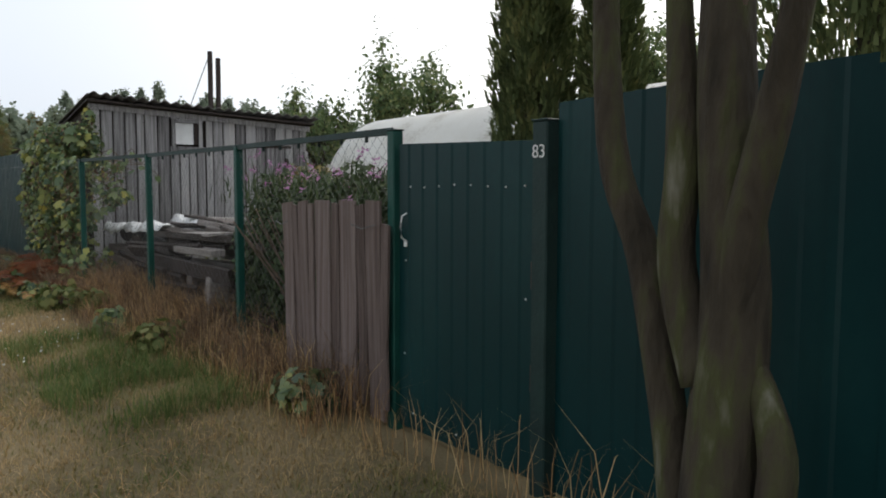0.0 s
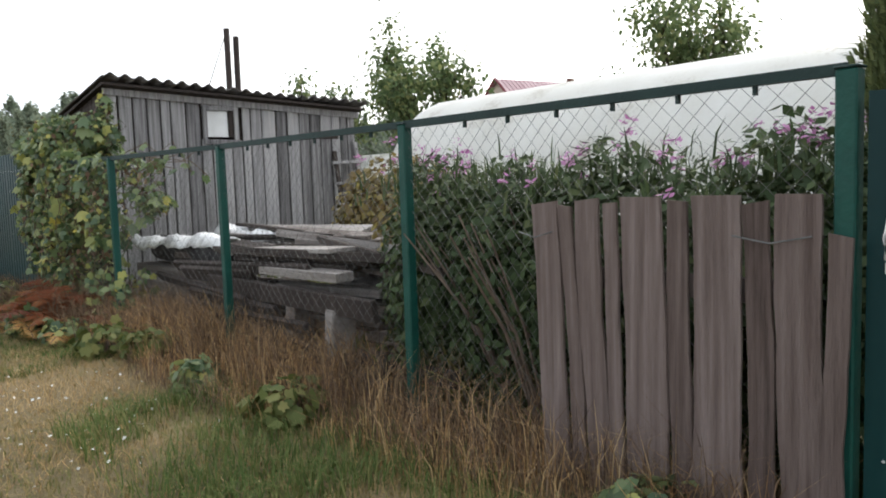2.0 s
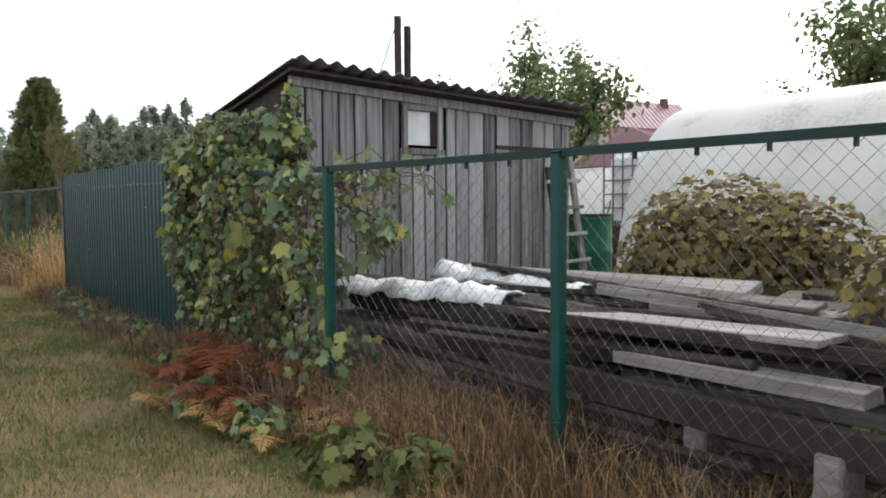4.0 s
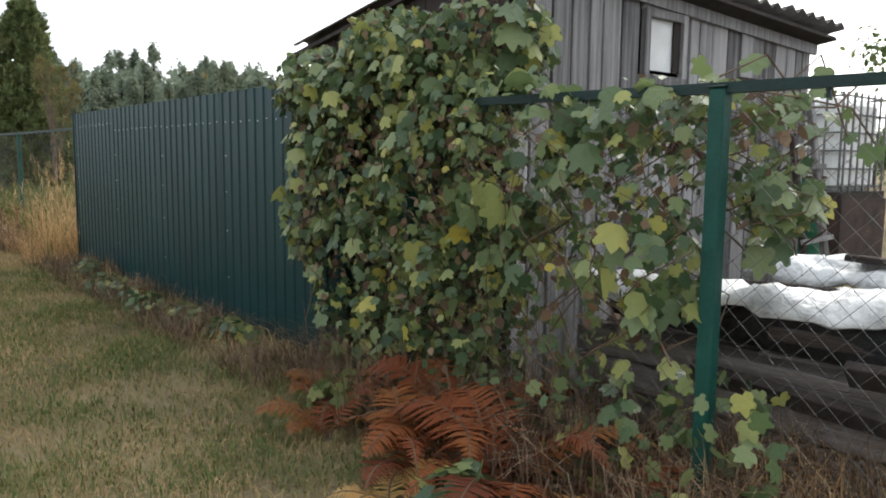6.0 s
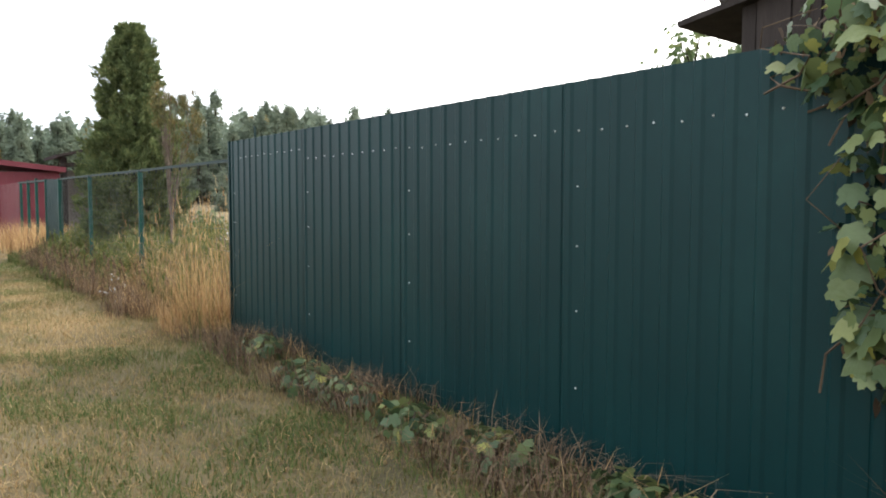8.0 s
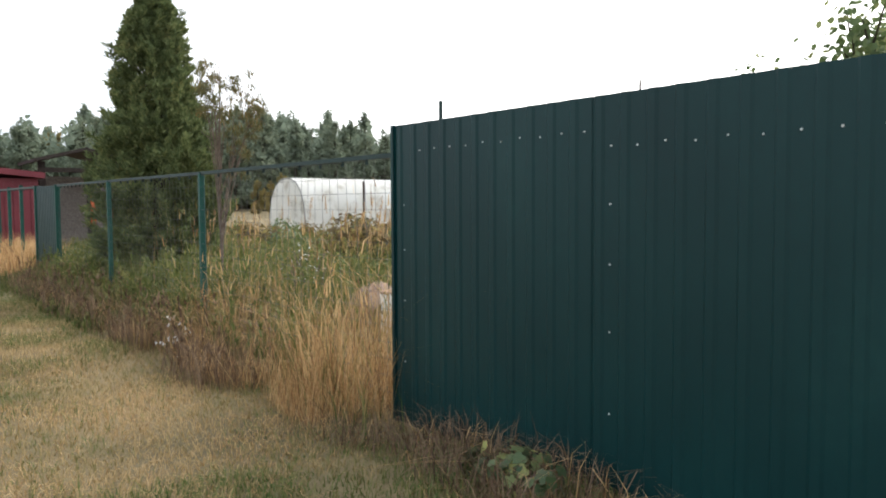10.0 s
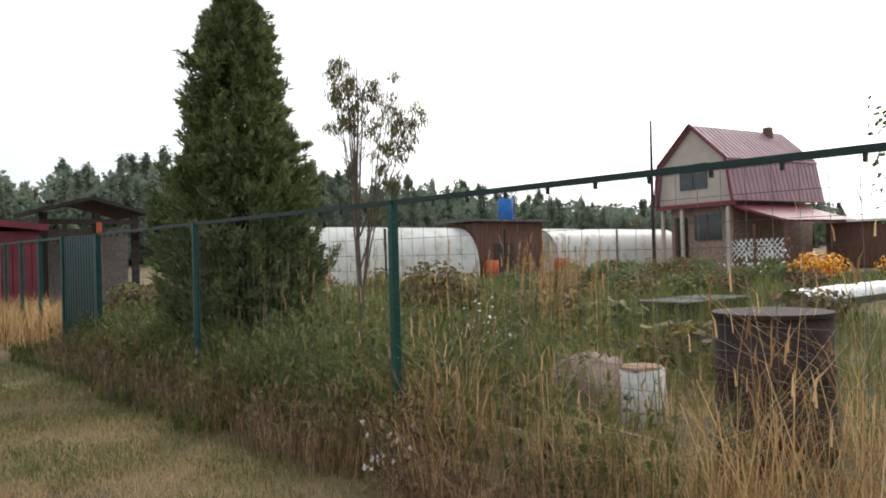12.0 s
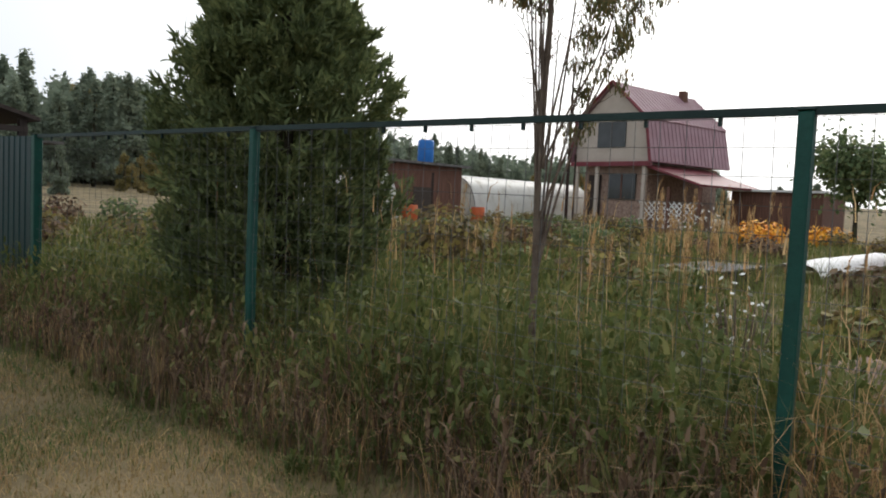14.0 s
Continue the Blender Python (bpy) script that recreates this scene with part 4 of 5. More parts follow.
bush("currant_bush", "yellowing currant bush before the greenhouse", "bush", 4.25, 8.0, [(0, 0, 0.98, 0.6, 0.62, 0.55), (0.1, -0.5, 0.9, 0.45, 0.45, 0.5), (-0.1, 0.3, 0.85, 0.4, 0.35, 0.45)], 6500, 0.055, LOBED, M_CURRANT, 16, 1.25, 0.5)
bush("yellow_bush", "yellow-green shrub beside the lumber pile", "bush", 3.1, 6.35, [(0, 0, 0.9, 0.3, 0.3, 0.4)], 900, 0.07, OVATE, M_CURRANT, 10, 1.0, 0.3)

# hop vine over the shed corner
vine = thing("hop_vine", "hop vine with yellowing leaves over the shed corner", "climbing vine", (0, 0, 0))
vb = [(2.05, 11.35, 1.35, 0.28, 0.45, 0.55), (2.05, 11.3, 0.75, 0.28, 0.45, 0.6), (2.1, 10.9, 1.75, 0.28, 0.45, 0.35), (1.98, 10.6, 1.25, 0.26, 0.4, 0.5), (2.0, 10.5, 0.7, 0.28, 0.4, 0.5), (2.25, 10.6, 1.95, 0.3, 0.35, 0.2), (1.95, 10.1, 1.35, 0.24, 0.36, 0.38), (1.98, 9.95, 0.85, 0.24, 0.35, 0.45), (2.0, 9.55, 1.35, 0.22, 0.3, 0.3), (2.0, 9.5, 1.0, 0.2, 0.26, 0.4), (2.25, 9.35, 1.45, 0.24, 0.22, 0.22), (2.3, 11.7, 1.55, 0.2, 0.25, 0.4), (2.38, 10.5, 1.9, 0.12, 0.12, 0.45), (2.05, 11.6, 1.7, 0.25, 0.35, 0.3), (2.1, 11.2, 1.95, 0.25, 0.4, 0.2), (2.3, 9.15, 1.3, 0.22, 0.15, 0.25), (1.97, 11.85, 1.8, 0.2, 0.3, 0.2), (1.92, 11.7, 1.2, 0.16, 0.25, 0.5)]
P, d = shell(5200, vb, 0.7)
gap = np.sin(7.1 * P[:, 1] + 2.0 * np.sin(5 * P[:, 2])) + np.sin(8.3 * P[:, 2] + 1.5 * np.sin(6 * P[:, 1])) + rng.normal(0, 0.5, len(P)) > np.where(P[:, 1] < 10.2, np.where(P[:, 2] < 0.85, 1.3, 0.2), np.where(P[:, 2] < 0.95, 0.35, -0.3))
P, d = P[gap], d[gap]
polys("leaves", leaves(P, 0.7 * d + np.array([-0.45, -0.2, 0.75]), 0.045 + 0.07 * rng.uniform(0, 1, len(P)) ** 1.2, LOBED, 1.1, 0.75, 0.6), M_VINE, vine)
P, d = shell(5200, vb, 0.4)
keep = (P[:, 1] > 10.2) | (rng.uniform(0, 1, len(P)) < np.where(P[:, 2] < 0.85, 0.15, 0.45))
P, d = P[keep], d[keep]
polys("small_leaves", leaves(P, d + np.array([-0.3, -0.1, 0.3]), 0.05, LOBED, 0.7, 0.8, 0.5), M_VINE, vine)
P, d = shell(2600, vb, 0.15)
keep = (P[:, 1] > 10.2) | (rng.uniform(0, 1, len(P)) < 0.35)
P, d = P[keep], d[keep]
polys("dry_leaves", leaves(P, d, 0.055, OVATE, 0.8, 0.8, 0.5), M_BROWN, vine, "withered brown leaves")
random.seed(5)
for k in range(130):
    c = vb[random.randrange(len(vb))]
    x, y = c[0] + random.uniform(-0.12, 0.15), c[1] + random.uniform(-0.8, 0.8) * c[4]
    pts, z = [], c[2] - c[5] * random.uniform(0.6, 1.1)
    zt = c[2] + c[5] * random.uniform(0.3, 0.95)
    for j in range(7):
        pts.append((x + 0.07 * math.sin(j * 1.9 + k), y + 0.12 * math.sin(j * 1.4 + 2 * k), z + (zt - z) * j / 6))
    part("vine_stem", tube(bmesh.new(), pts, [0.004, 0.004, 0.003, 0.003, 0.003, 0.002, 0.002], 4), M_VINE_DRY, vine)
for k in range(24):
    y, z = random.uniform(9.5, 11.6), random.uniform(0.5, 1.5)
    x, ln = 1.74 + random.uniform(-0.03, 0.1), random.uniform(0.25, 0.6)
    pts = [(x + 0.03 * math.sin(j * 1.3 + k), y + 0.05 * j * math.sin(k * 2.1) + 0.03 * math.sin(j * 1.7 + 3 * k), z - ln * (j - 2.5) / 5) for j in range(6)]
    part("vine_stem", tube(bmesh.new(), *flow(pts, [0.0015, 0.002, 0.0025, 0.0025, 0.002, 0.0015], 3), 4), M_VINE_DRY, vine)
# single runners that reach along the rail
for k in range(7):
    y0 = 9.5 - 0.03 * k
    pts = [(2.0 + 0.05 * k, y0, 1.45), (2.1 + 0.06 * k, y0 - 0.15, 1.6 + 0.05 * math.sin(k)), (2.25 + 0.07 * k, y0 - 0.25, 1.62 + 0.12 * math.sin(2 * k)), (2.4 + 0.07 * k, y0 - 0.3, 1.55 + 0.2 * math.sin(3 * k))]
    part("vine_stem", tube(bmesh.new(), pts, 0.004, 5), M_VINE_DRY, vine)
    Pp = np.array(pts)[[1, 2, 3]] + rng.normal(0, 0.03, (3, 3))
    polys("runner_leaves", leaves(Pp, np.tile([-0.6, -0.4, 0.3], (3, 1)), 0.085, LOBED, 0.9), M_VINE, vine)


def fern(x, y, fronds, L, material, label, lift=0.5, seed=0):
    random.seed(seed)
    t = thing("fern", label, "fern", (x, y, float(ground_z(x, y)) - 0.02), "ferns by the fence")
    for k in range(fronds):
        a = 6.28 * k / fronds + random.uniform(-0.4, 0.4)
        l = L * random.uniform(0.7, 1.15)
        li = lift * random.uniform(0.6, 1.3)
        quads, pts = [], []
        n = 32
        for j in range(n + 1):
            s = j / n
            p = Vector((l * s * math.cos(a) * 0.9, l * s * math.sin(a) * 0.9, l * li * (1.6 * s - 1.25 * s * s) + 0.02))
            p += Vector((-math.sin(a), math.cos(a), 0)) * 0.05 * math.sin(3 * s + k)
            pts.append(p)
        for j in range(3, n):
            s = j / n
            p, tng = pts[j], (pts[j + 1] - pts[j]).normalized()
            side = Vector((-math.sin(a), math.cos(a), random.uniform(-0.3, 0.15))).normalized()
            wl_ = l * 0.30 * (math.sin(math.pi * min(1, 0.22 + 0.8 * s))) * random.uniform(0.8, 1.1)
            for sg in (-1, 1):
                tip = p + side * sg * wl_ + tng * wl_ * 0.35 + Vector((0, 0, -0.15 * wl_))
                mid = p + side * sg * wl_ * 0.45 + tng * wl_ * 0.14
                w = tng * l * 0.012
                quads.append([p - w, p + w, mid + w * 1.1, tip, mid - w * 1.1])
        f = polys("frond", np.array([[tuple(v) for v in q] for q in quads]), material, t)
        part("midrib", tube(bmesh.new(), pts[::4], [0.004] * 8 + [0.002], 4), M_VINE_DRY, f)
    return t


RUSTY, GOLD = "rust-brown withered bracken fern beside the fence", "golden withered bracken fern beside the fence"
for k, (x, y, n, L, g) in enumerate(((1.62, 9.75, 9, 0.62, 0), (1.75, 10.2, 8, 0.6, 0), (1.5, 10.1, 6, 0.45, 0), (1.38, 9.35, 6, 0.42, 1), (1.55, 8.85, 6, 0.42, 1), (1.72, 9.3, 7, 0.5, 0), (1.45, 10.75, 5, 0.4, 0), (1.8, 8.5, 5, 0.4, 1), (1.25, 9.9, 5, 0.4, 1), (1.7, 11.2, 5, 0.4, 0))):
    fern(x, y, n, L, M_FERN_GOLD if g else M_FERN, GOLD if g else RUSTY, 1.0 if k < 3 else 0.7, 30 + k)
# green fern leaf hanging by the vine and low green weeds
for k, (x, y, r) in enumerate(((1.55, 8.2, 0.22), (1.5, 9.05, 0.2), (1.8, 5.9, 0.22), (1.95, 3.75, 0.2), (1.65, 10.95, 0.2), (1.35, 9.7, 0.16), (1.75, 7.9, 0.2), (1.7, 6.9, 0.16))):
    bush("green_weed", "low green broad-leaved weed at the fence foot", "weed", x, y, [(0, 0, 0.1, r, r, 0.13)], 150, 0.075, LOBED, M_VINE if k % 2 else M_WEED, 5, 0.15, r * 0.8, "weeds along the fence")
for k, (x, y) in enumerate(((1.72, 16.1), (1.7, 15.3), (1.66, 14.6), (1.62, 13.9), (1.72, 13.3), (1.75, 12.5), (1.6, 15.0))):
    bush("ground_vine", "trailing green and yellow leaves at the fence foot", "weed", x, y, [(0, 0, 0.07, 0.16, 0.28, 0.09)], 100, 0.065, LOBED, M_VINE, 4, 0.1, 0.2, "weeds along the fence")

# ---- thin half-bare tree behind the far wire fence ----
random.seed(9)
tt = thing("thin_tree", "thin half-bare young conifer with browning tips", "tree", (2.68, 21.8, 0.1))
part("main_stem", tube(bmesh.new(), *flow([(0, 0, -0.1), (0.01, 0.01, 0.9), (0.0, 0.02, 1.7), (0.02, 0.0, 2.4), (0.03, 0.02, 2.85)], [0.024, 0.02, 0.015, 0.009, 0.004]), 6), M_TWIG, tt)
ends = []
for k in range(17):
    a = 6.28 * k / 17 + random.uniform(-0.2, 0.2)
    right = max(0.0, math.cos(a + 0.82))
    s = random.uniform(0.06, 0.2) + 0.26 * right
    z0, z1 = random.uniform(0.7, 1.75), random.uniform(2.05, 2.8) - 0.35 * right * random.random()
    c, q = math.cos(a), math.sin(a)
    pts = [(0.01 * c, 0.01 * q, z0), (0.3 * s * c, 0.3 * s * q, z0 + 0.3 * (z1 - z0)), (0.75 * s * c, 0.75 * s * q, z0 + 0.7 * (z1 - z0)), (s * c, s * q, z1)]
    pts, rad = flow(pts, [0.009, 0.007, 0.005, 0.002], 4)
    part("stem", tube(bmesh.new(), pts, rad, 5), M_TWIG, tt)
    bm = bmesh.new()
    for j in range(9):
        p = pts[random.randrange(6, len(pts))]
        e = p + Vector((random.uniform(-0.1, 0.1) + 0.06 * c, random.uniform(-0.1, 0.1) + 0.06 * q, random.uniform(0.03, 0.18)))
        tube(bm, [p, (p + e) / 2 + Vector((0.01, 0, -0.01)), e], [0.0025, 0.002, 0.001], 3)
        ends.append(e)
    tagged(part("twigs", bm, M_TWIG, tt), kind="stuff")
E = np.array([tuple(e) for e in ends])
E = E[((E[:, 2] > 2.3) & (np.hypot(E[:, 0], E[:, 1]) < 0.3)) | (E[:, 0] - E[:, 1] > 0.25)]
n = 4600
P = E[rng.integers(0, len(E), n)] + rng.normal(0, 0.028, (n, 3))
polys("foliage", blades(P, rng.uniform(0.025, 0.06, n), 0.009, 0.8), M_CYPRESS_DRY, tt)

# ---- things in the overgrown plot ----
br = thing("rusty_barrel", "dark rusty open barrel in the weeds", "barrel", (3.2, 18.6, 0.13))
part("drum_body", tube(bmesh.new(), [(0, 0, z) for z in (0, 0.28, 0.3, 0.32, 0.56, 0.58, 0.6, 0.86)], [0.3, 0.3, 0.312, 0.3, 0.3, 0.312, 0.3, 0.3], 24), M_RUST, br, smooth=True)
part("rim", tube(bmesh.new(), [(0, 0, 0.861), (0, 0, 0.885)], [0.31, 0.31], 24), M_RUST, br)
sp = thing("birch_stump", "cut birch log stump standing in dry grass", "stump", (3.6, 19.72, 0.1))
bm = tube(bmesh.new(), [(0, 0, 0), (0.01, 0, 0.2), (0.0, 0.01, 0.45)], [0.165, 0.155, 0.152], 18)
part("bark", bm, M_BIRCHBARK, sp, smooth=True)
bm = bmesh.new()
bmesh.ops.create_cone(bm, cap_ends=True, segments=18, radius1=0.148, radius2=0.138, depth=0.02, matrix=Matrix.Translation((0, 0.01, 0.461)))
part("cut_face", bm, M_ENDGRAIN, sp)
rk = thing("boulder", "rough pinkish boulder behind the birch stump", "boulder", (3.85, 20.35, 0.25))
bm = bmesh.new()
bmesh.ops.create_icosphere(bm, subdivisions=4, radius=0.4)
for v in bm.verts:
    v.co *= 1 + 0.18 * noise.noise(v.co * 3) + 0.07 * noise.noise(v.co * 9)
    v.co.z *= 0.85
part("rock", bm, M_STONE, rk, smooth=True)
cb = thing("covered_bed", "low garden bed covered with white film", "garden bed", (0, 0, 0))
bm = bmesh.new()
vs = [[bm.verts.new((13.8 + 7.6 * i / 24 + 0.05 * noise.noise(Vector((i, j, 0.5))), 23.0 + 1.0 * j / 8, 0.2 + 0.32 * math.sin(math.pi * j / 8) ** 0.5 + 0.04 * noise.noise(Vector((i * 0.7, j * 0.7, 3))))) for i in range(25)] for j in range(9)]
for j in range(8):
    for i in range(24):
        bm.faces.new((vs[j][i], vs[j][i + 1], vs[j + 1][i + 1], vs[j + 1][i]))
part("film", bm, M_TARP, cb, smooth=True)
part("bed_frame", slab(13.8, 21.4, 23.0, 23.03, 0.0, 0.3), M_LUMBER, cb)
hc = thing("cold_frame", "low grey covered cold frame among the vegetables", "cold frame", (0, 0, 0))
part("frame_box", slab(10.4, 12.4, 23.6, 24.6, 0.1, 0.46), M_LUMBER, hc)
part("lid", slab(10.35, 12.45, 23.55, 24.65, 0.464, 0.49), M_SLATE, hc)

greenhouse("greenhouse", "long white film tunnel greenhouse far across the gardens", 20.1, 46.0, 9.2, 1.9, 2.7, "x", 8, 0.15, None, 0.02, False)
greenhouse("greenhouse", "white film tunnel greenhouse with grey end", 37.5, 46.5, 12.5, 1.9, 2.7, "x", 8, 0.15, None, 0.02)
gs = thing("garden_shed", "brown plank garden shed with flat roof", "shed", (27.4, 45.6, 0.1))
for k in range(16):
    part("board", slab(-2.5 + 0.3125 * k + 0.01, -2.5 + 0.3125 * (k + 1) - 0.01, -1.0, -0.97, 0, 3.0), M_REDWOOD, gs)
part("body", slab(-2.48, 2.48, -0.96, 1.2, 0, 2.95), M_REDWOOD, gs)
part("roof", slab(-2.9, 2.9, -1.3, 1.5, 3.02, 3.14), M_SLATE, gs)
part("door", slab(-1.2, 0.2, -1.03, -1.002, 0, 1.9), M_LUMBER, gs)
bt = thing("blue_tank", "blue plastic water barrel on the shed roof", "water barrel", (28.1, 45.6, 3.24))
part("drum_body", tube(bmesh.new(), [(0, 0, 0), (0, 0, 0.1), (0, 0, 1.1), (0, 0, 1.2)], [0.36, 0.42, 0.42, 0.38], 18), M_BLUE, bt, smooth=True)
for x in (25.6, 30.9):
    ob_ = thing("orange_drum", "orange barrel beside the garden shed", "barrel", (x, 44.2, 0.12), "orange barrels")
    part("drum_body", tube(bmesh.new(), [(0, 0, 0), (0, 0, 0.5), (0, 0, 1.0)], [0.36, 0.38, 0.36], 14), M_ORANGEPAINT, ob_, smooth=True)
for k, x in enumerate((16.0, 22.4, 30.4, 33.6)):
    p = thing("steel_stake", "dark steel stake in the garden", "stake", (x, 40.0, 0.1), "garden stakes")
    part("shaft", tube(bmesh.new(), [(0, 0, 0), (0, 0, 2.4 + (1.6 if k == 3 else 0))], 0.05, 6), M_RUST, p)

# ---- burgundy mansard house ----
hs = thing("house", "cream sided house with a burgundy mansard roof", "house", (39.3, 41.0, -0.25))
hs.rotation_euler = (0, 0, radians(-9))
W, LEN = 2.75, 8.0
part("wall", slab(0.5, LEN, -W + 0.5, W - 0.5, 0, 4.3), M_STONE, hs, "pinkish brick ground floor")
bm = bmesh.new()
prof = [(-W, 4.35), (W, 4.35), (W * 0.86, 6.75), (0, 8.9), (-W * 0.86, 6.75)]
v0 = [bm.verts.new((0, y, z)) for y, z in prof]
v1 = [bm.verts.new((LEN, y, z)) for y, z in prof]
bm.faces.new(v0[::-1])
bm.faces.new(v1)
bm.faces.new((v0[0], v0[1], v1[1], v1[0]))
part("gable", bm, M_SIDING, hs)
for k in range(9):
    part("siding_board", slab(-0.03, 0, -W * 0.92 + 0.012 * k, W * 0.92 - 0.012 * k, 4.5 + 0.25 * k, 4.735 + 0.25 * k), M_SIDING, hs)


def roof_slope(a, b):
    s = 1 if a[0] + b[0] > 0 else -1
    bm = bmesh.new()
    q = [(x, p[0] + s * o, p[1] + o) for o in (0.02, 0.07) for x, p in ((-0.3, a), (LEN + 0.3, a), (LEN + 0.3, b), (-0.3, b))]
    v = [bm.verts.new(p) for p in q]
    for f in ((0, 1, 2, 3), (7, 6, 5, 4), (0, 4, 5, 1), (1, 5, 6, 2), (2, 6, 7, 3), (3, 7, 4, 0)):
        bm.faces.new([v[i] for i in f])
    ro = part("roof", bm, M_PINKROOF, hs, "faded burgundy ribbed metal roof")
    for k in range(22):
        x = -0.25 + (LEN + 0.5) * k / 21
        part("roof_rib", tube(bmesh.new(), [(x, a[0] + s * 0.08, a[1] + 0.08), (x, b[0] + s * 0.08, b[1] + 0.08)], 0.03, 4), M_PINKROOF, ro)


for s in (-1, 1):
    roof_slope((s * W * 1.04, 4.3), (s * W * 0.86, 6.75))
    roof_slope((s * W * 0.9, 6.72), (s * 0.02, 8.92))
    for (y0, z0), (y1, z1) in (((W * 1.05, 4.3), (W * 0.9, 6.8)), ((W * 0.92, 6.78), (0.0, 9.02))):
        part("verge_board", tube(bmesh.new(), [(-0.32, s * y0, z0), (-0.32, s * y1, z1)], 0.1, 4), M_REDMETAL, hs)
part("eave_band", slab(-0.25, 0, -W - 0.1, W + 0.1, 4.1, 4.36), M_REDMETAL, hs)
wi = part("window", slab(-0.09, -0.035, -1.0, 1.0, 5.2, 6.7), M_GLASS, hs, "dark wide attic window")
part("window_frame", slab(-0.1, -0.092, -0.03, 0.03, 5.2, 6.7), M_RUST, wi)
lw = part("window", slab(0.4, 0.49, -1.5, 0.4, 2.2, 3.7), M_GLASS, hs, "dark porch window")
part("window_frame", slab(0.38, 0.398, -0.6, -0.5, 2.2, 3.7), M_REDWOOD, lw)
part("door", slab(0.4, 0.49, 1.0, 1.9, 0.3, 3.6), M_DARKWOOD, hs)
for y in (-2.4, 0.9, 2.4):
    part("porch_post", slab(-0.15, 0.0, y - 0.1, y + 0.1, 0, 4.1), M_SIDING, hs)
part("porch_roof", slab(0.0, 6.5, -3.8, 0.0, 0, 0.12, Matrix.Translation((0, -2.3, 4.1)) @ Matrix.Rotation(radians(17), 4, "X")), M_REDMETAL, hs)
for k in range(10):
    m = Matrix.Translation((0.2, -5.4 + 0.32 * k, 1.6))
    for an in (45, -45):
        part("lattice_slat", slab(-0.01 + an * 0.0004, 0.01 + an * 0.0004, -0.03, 0.03, -0.75, 0.75, m @ Matrix.Rotation(radians(an), 4, "X")), M_WHITE, hs)
for x, y in ((0.2, -5.8), (0.2, -3.9), (6.2, -5.8)):
    part("porch_post", slab(x - 0.08, x + 0.08, y - 0.08, y + 0.08, 0, 2.95), M_REDWOOD, hs)
ch = part("chimney", slab(6.3, 6.75, -0.6, -0.2, 8.2, 9.25), M_REDWOOD, hs)
mast = thing("mast", "tall thin grey mast beside the house", "mast", (38.85, 43.6, 0.2))
part("shaft", tube(bmesh.new(), [(0, 0, 0), (0, 0, 5), (0.05, 0, 9.2)], [0.1, 0.09, 0.06], 6), M_RUST, mast)
ann = thing("outbuilding", "low dark outbuilding beside the house", "outbuilding", (46.5, 33.0, 0.2))
part("wall", slab(-2.5, 2.5, -2.5, 2.5, 0, 2.5), M_REDWOOD, ann)
part("roof", slab(-2.8, 2.8, -2.8, 2.8, 2.51, 2.63), M_WHITE, ann)

# red roofed house behind the shed
rh = thing("house", "pale house with faded red ribbed roof behind trees", "house", (19.5, 20.3, 0.1))
rh.rotation_euler = (0, 0, radians(20))
part("wall", slab(-2, 2.6, -1.7, 1.7, 0, 2.4), M_PINKROOF, rh)
bm = bmesh.new()
a = [bm.verts.new(p) for p in ((-2.2, -2.0, 2.41), (-2.2, 2.0, 2.41), (-2.2, 0, 3.5))]
b = [bm.verts.new(p) for p in ((2.8, -2.0, 2.41), (2.8, 2.0, 2.41), (2.8, 0, 3.5))]
for f in ((a[0], a[1], a[2]), (b[1], b[0], b[2]), (a[0], a[2], b[2], b[0]), (a[2], a[1], b[1], b[2]), (a[1], a[0], b[0], b[1])):
    bm.faces.new(f)
part("roof", bm, M_PINKROOF, rh)
for k in range(24):
    x = -2.1 + 0.208 * k
    part("roof_rib", tube(bmesh.new(), [(x, -2.02, 2.42), (x, -0.02, 3.52)], 0.025, 4), M_PINKROOF, rh)

# burgundy sheds, open shelter and fence at the lane's end
rs = thing("red_shed", "burgundy sheet metal shed beyond the green panel", "shed", (0, 0, 0))
for k in range(9):
    part("sheet", slab(1.75 + 0.22 * k, 1.95 + 0.22 * k, 38.0, 38.02, 0.05, 2.2), M_REDMETAL, rs)
part("wall", slab(1.75, 3.7, 38.03, 42, 0.05, 2.3), M_REDMETAL, rs)
part("roof", slab(1.55, 3.85, 37.7, 42.2, 0, 0.16, Matrix.Translation((0, 0, 2.54)) @ Matrix.Translation((1.55, 0, 0)) @ Matrix.Rotation(radians(6), 4, "Y") @ Matrix.Translation((-1.55, 0, 0))), M_REDMETAL, rs)
rf = thing("red_fence", "dark burgundy sheet metal fence along the lane", "metal fence", (2.0, 0, 0))
for k in range(5):
    part("sheet", profiled_sheet(33.2 + k, 34.19 + k, 0.1, 1.85, 1.85, 0.15), M_REDMETAL, rf)
for y in (29.9, 31.3, 32.7):
    post("fence_post", 2.0, y, 1.85, 0.06)
rail((2.0, 28.45, 1.78), (2.0, 33.2, 1.83))
sh = thing("open_shelter", "open timber shelter with a dark gabled roof", "shelter", (5.2, 40, 0))
for s in (-1, 1):
    part("roof", slab(0, 1.55, -1.2, 1.6, 0, 0.09, Matrix.Translation((0, 0, 3.22)) @ (Matrix.Rotation(math.pi, 4, "Z") if s < 0 else Matrix()) @ Matrix.Rotation(radians(15), 4, "Y")), M_DARKWOOD, sh)
for x in (-1.2, 0.15, 1.2):
    part("upright", slab(x - 0.09, x + 0.09, -1.0, -0.85, 0, 2.86), M_DARKWOOD, sh)
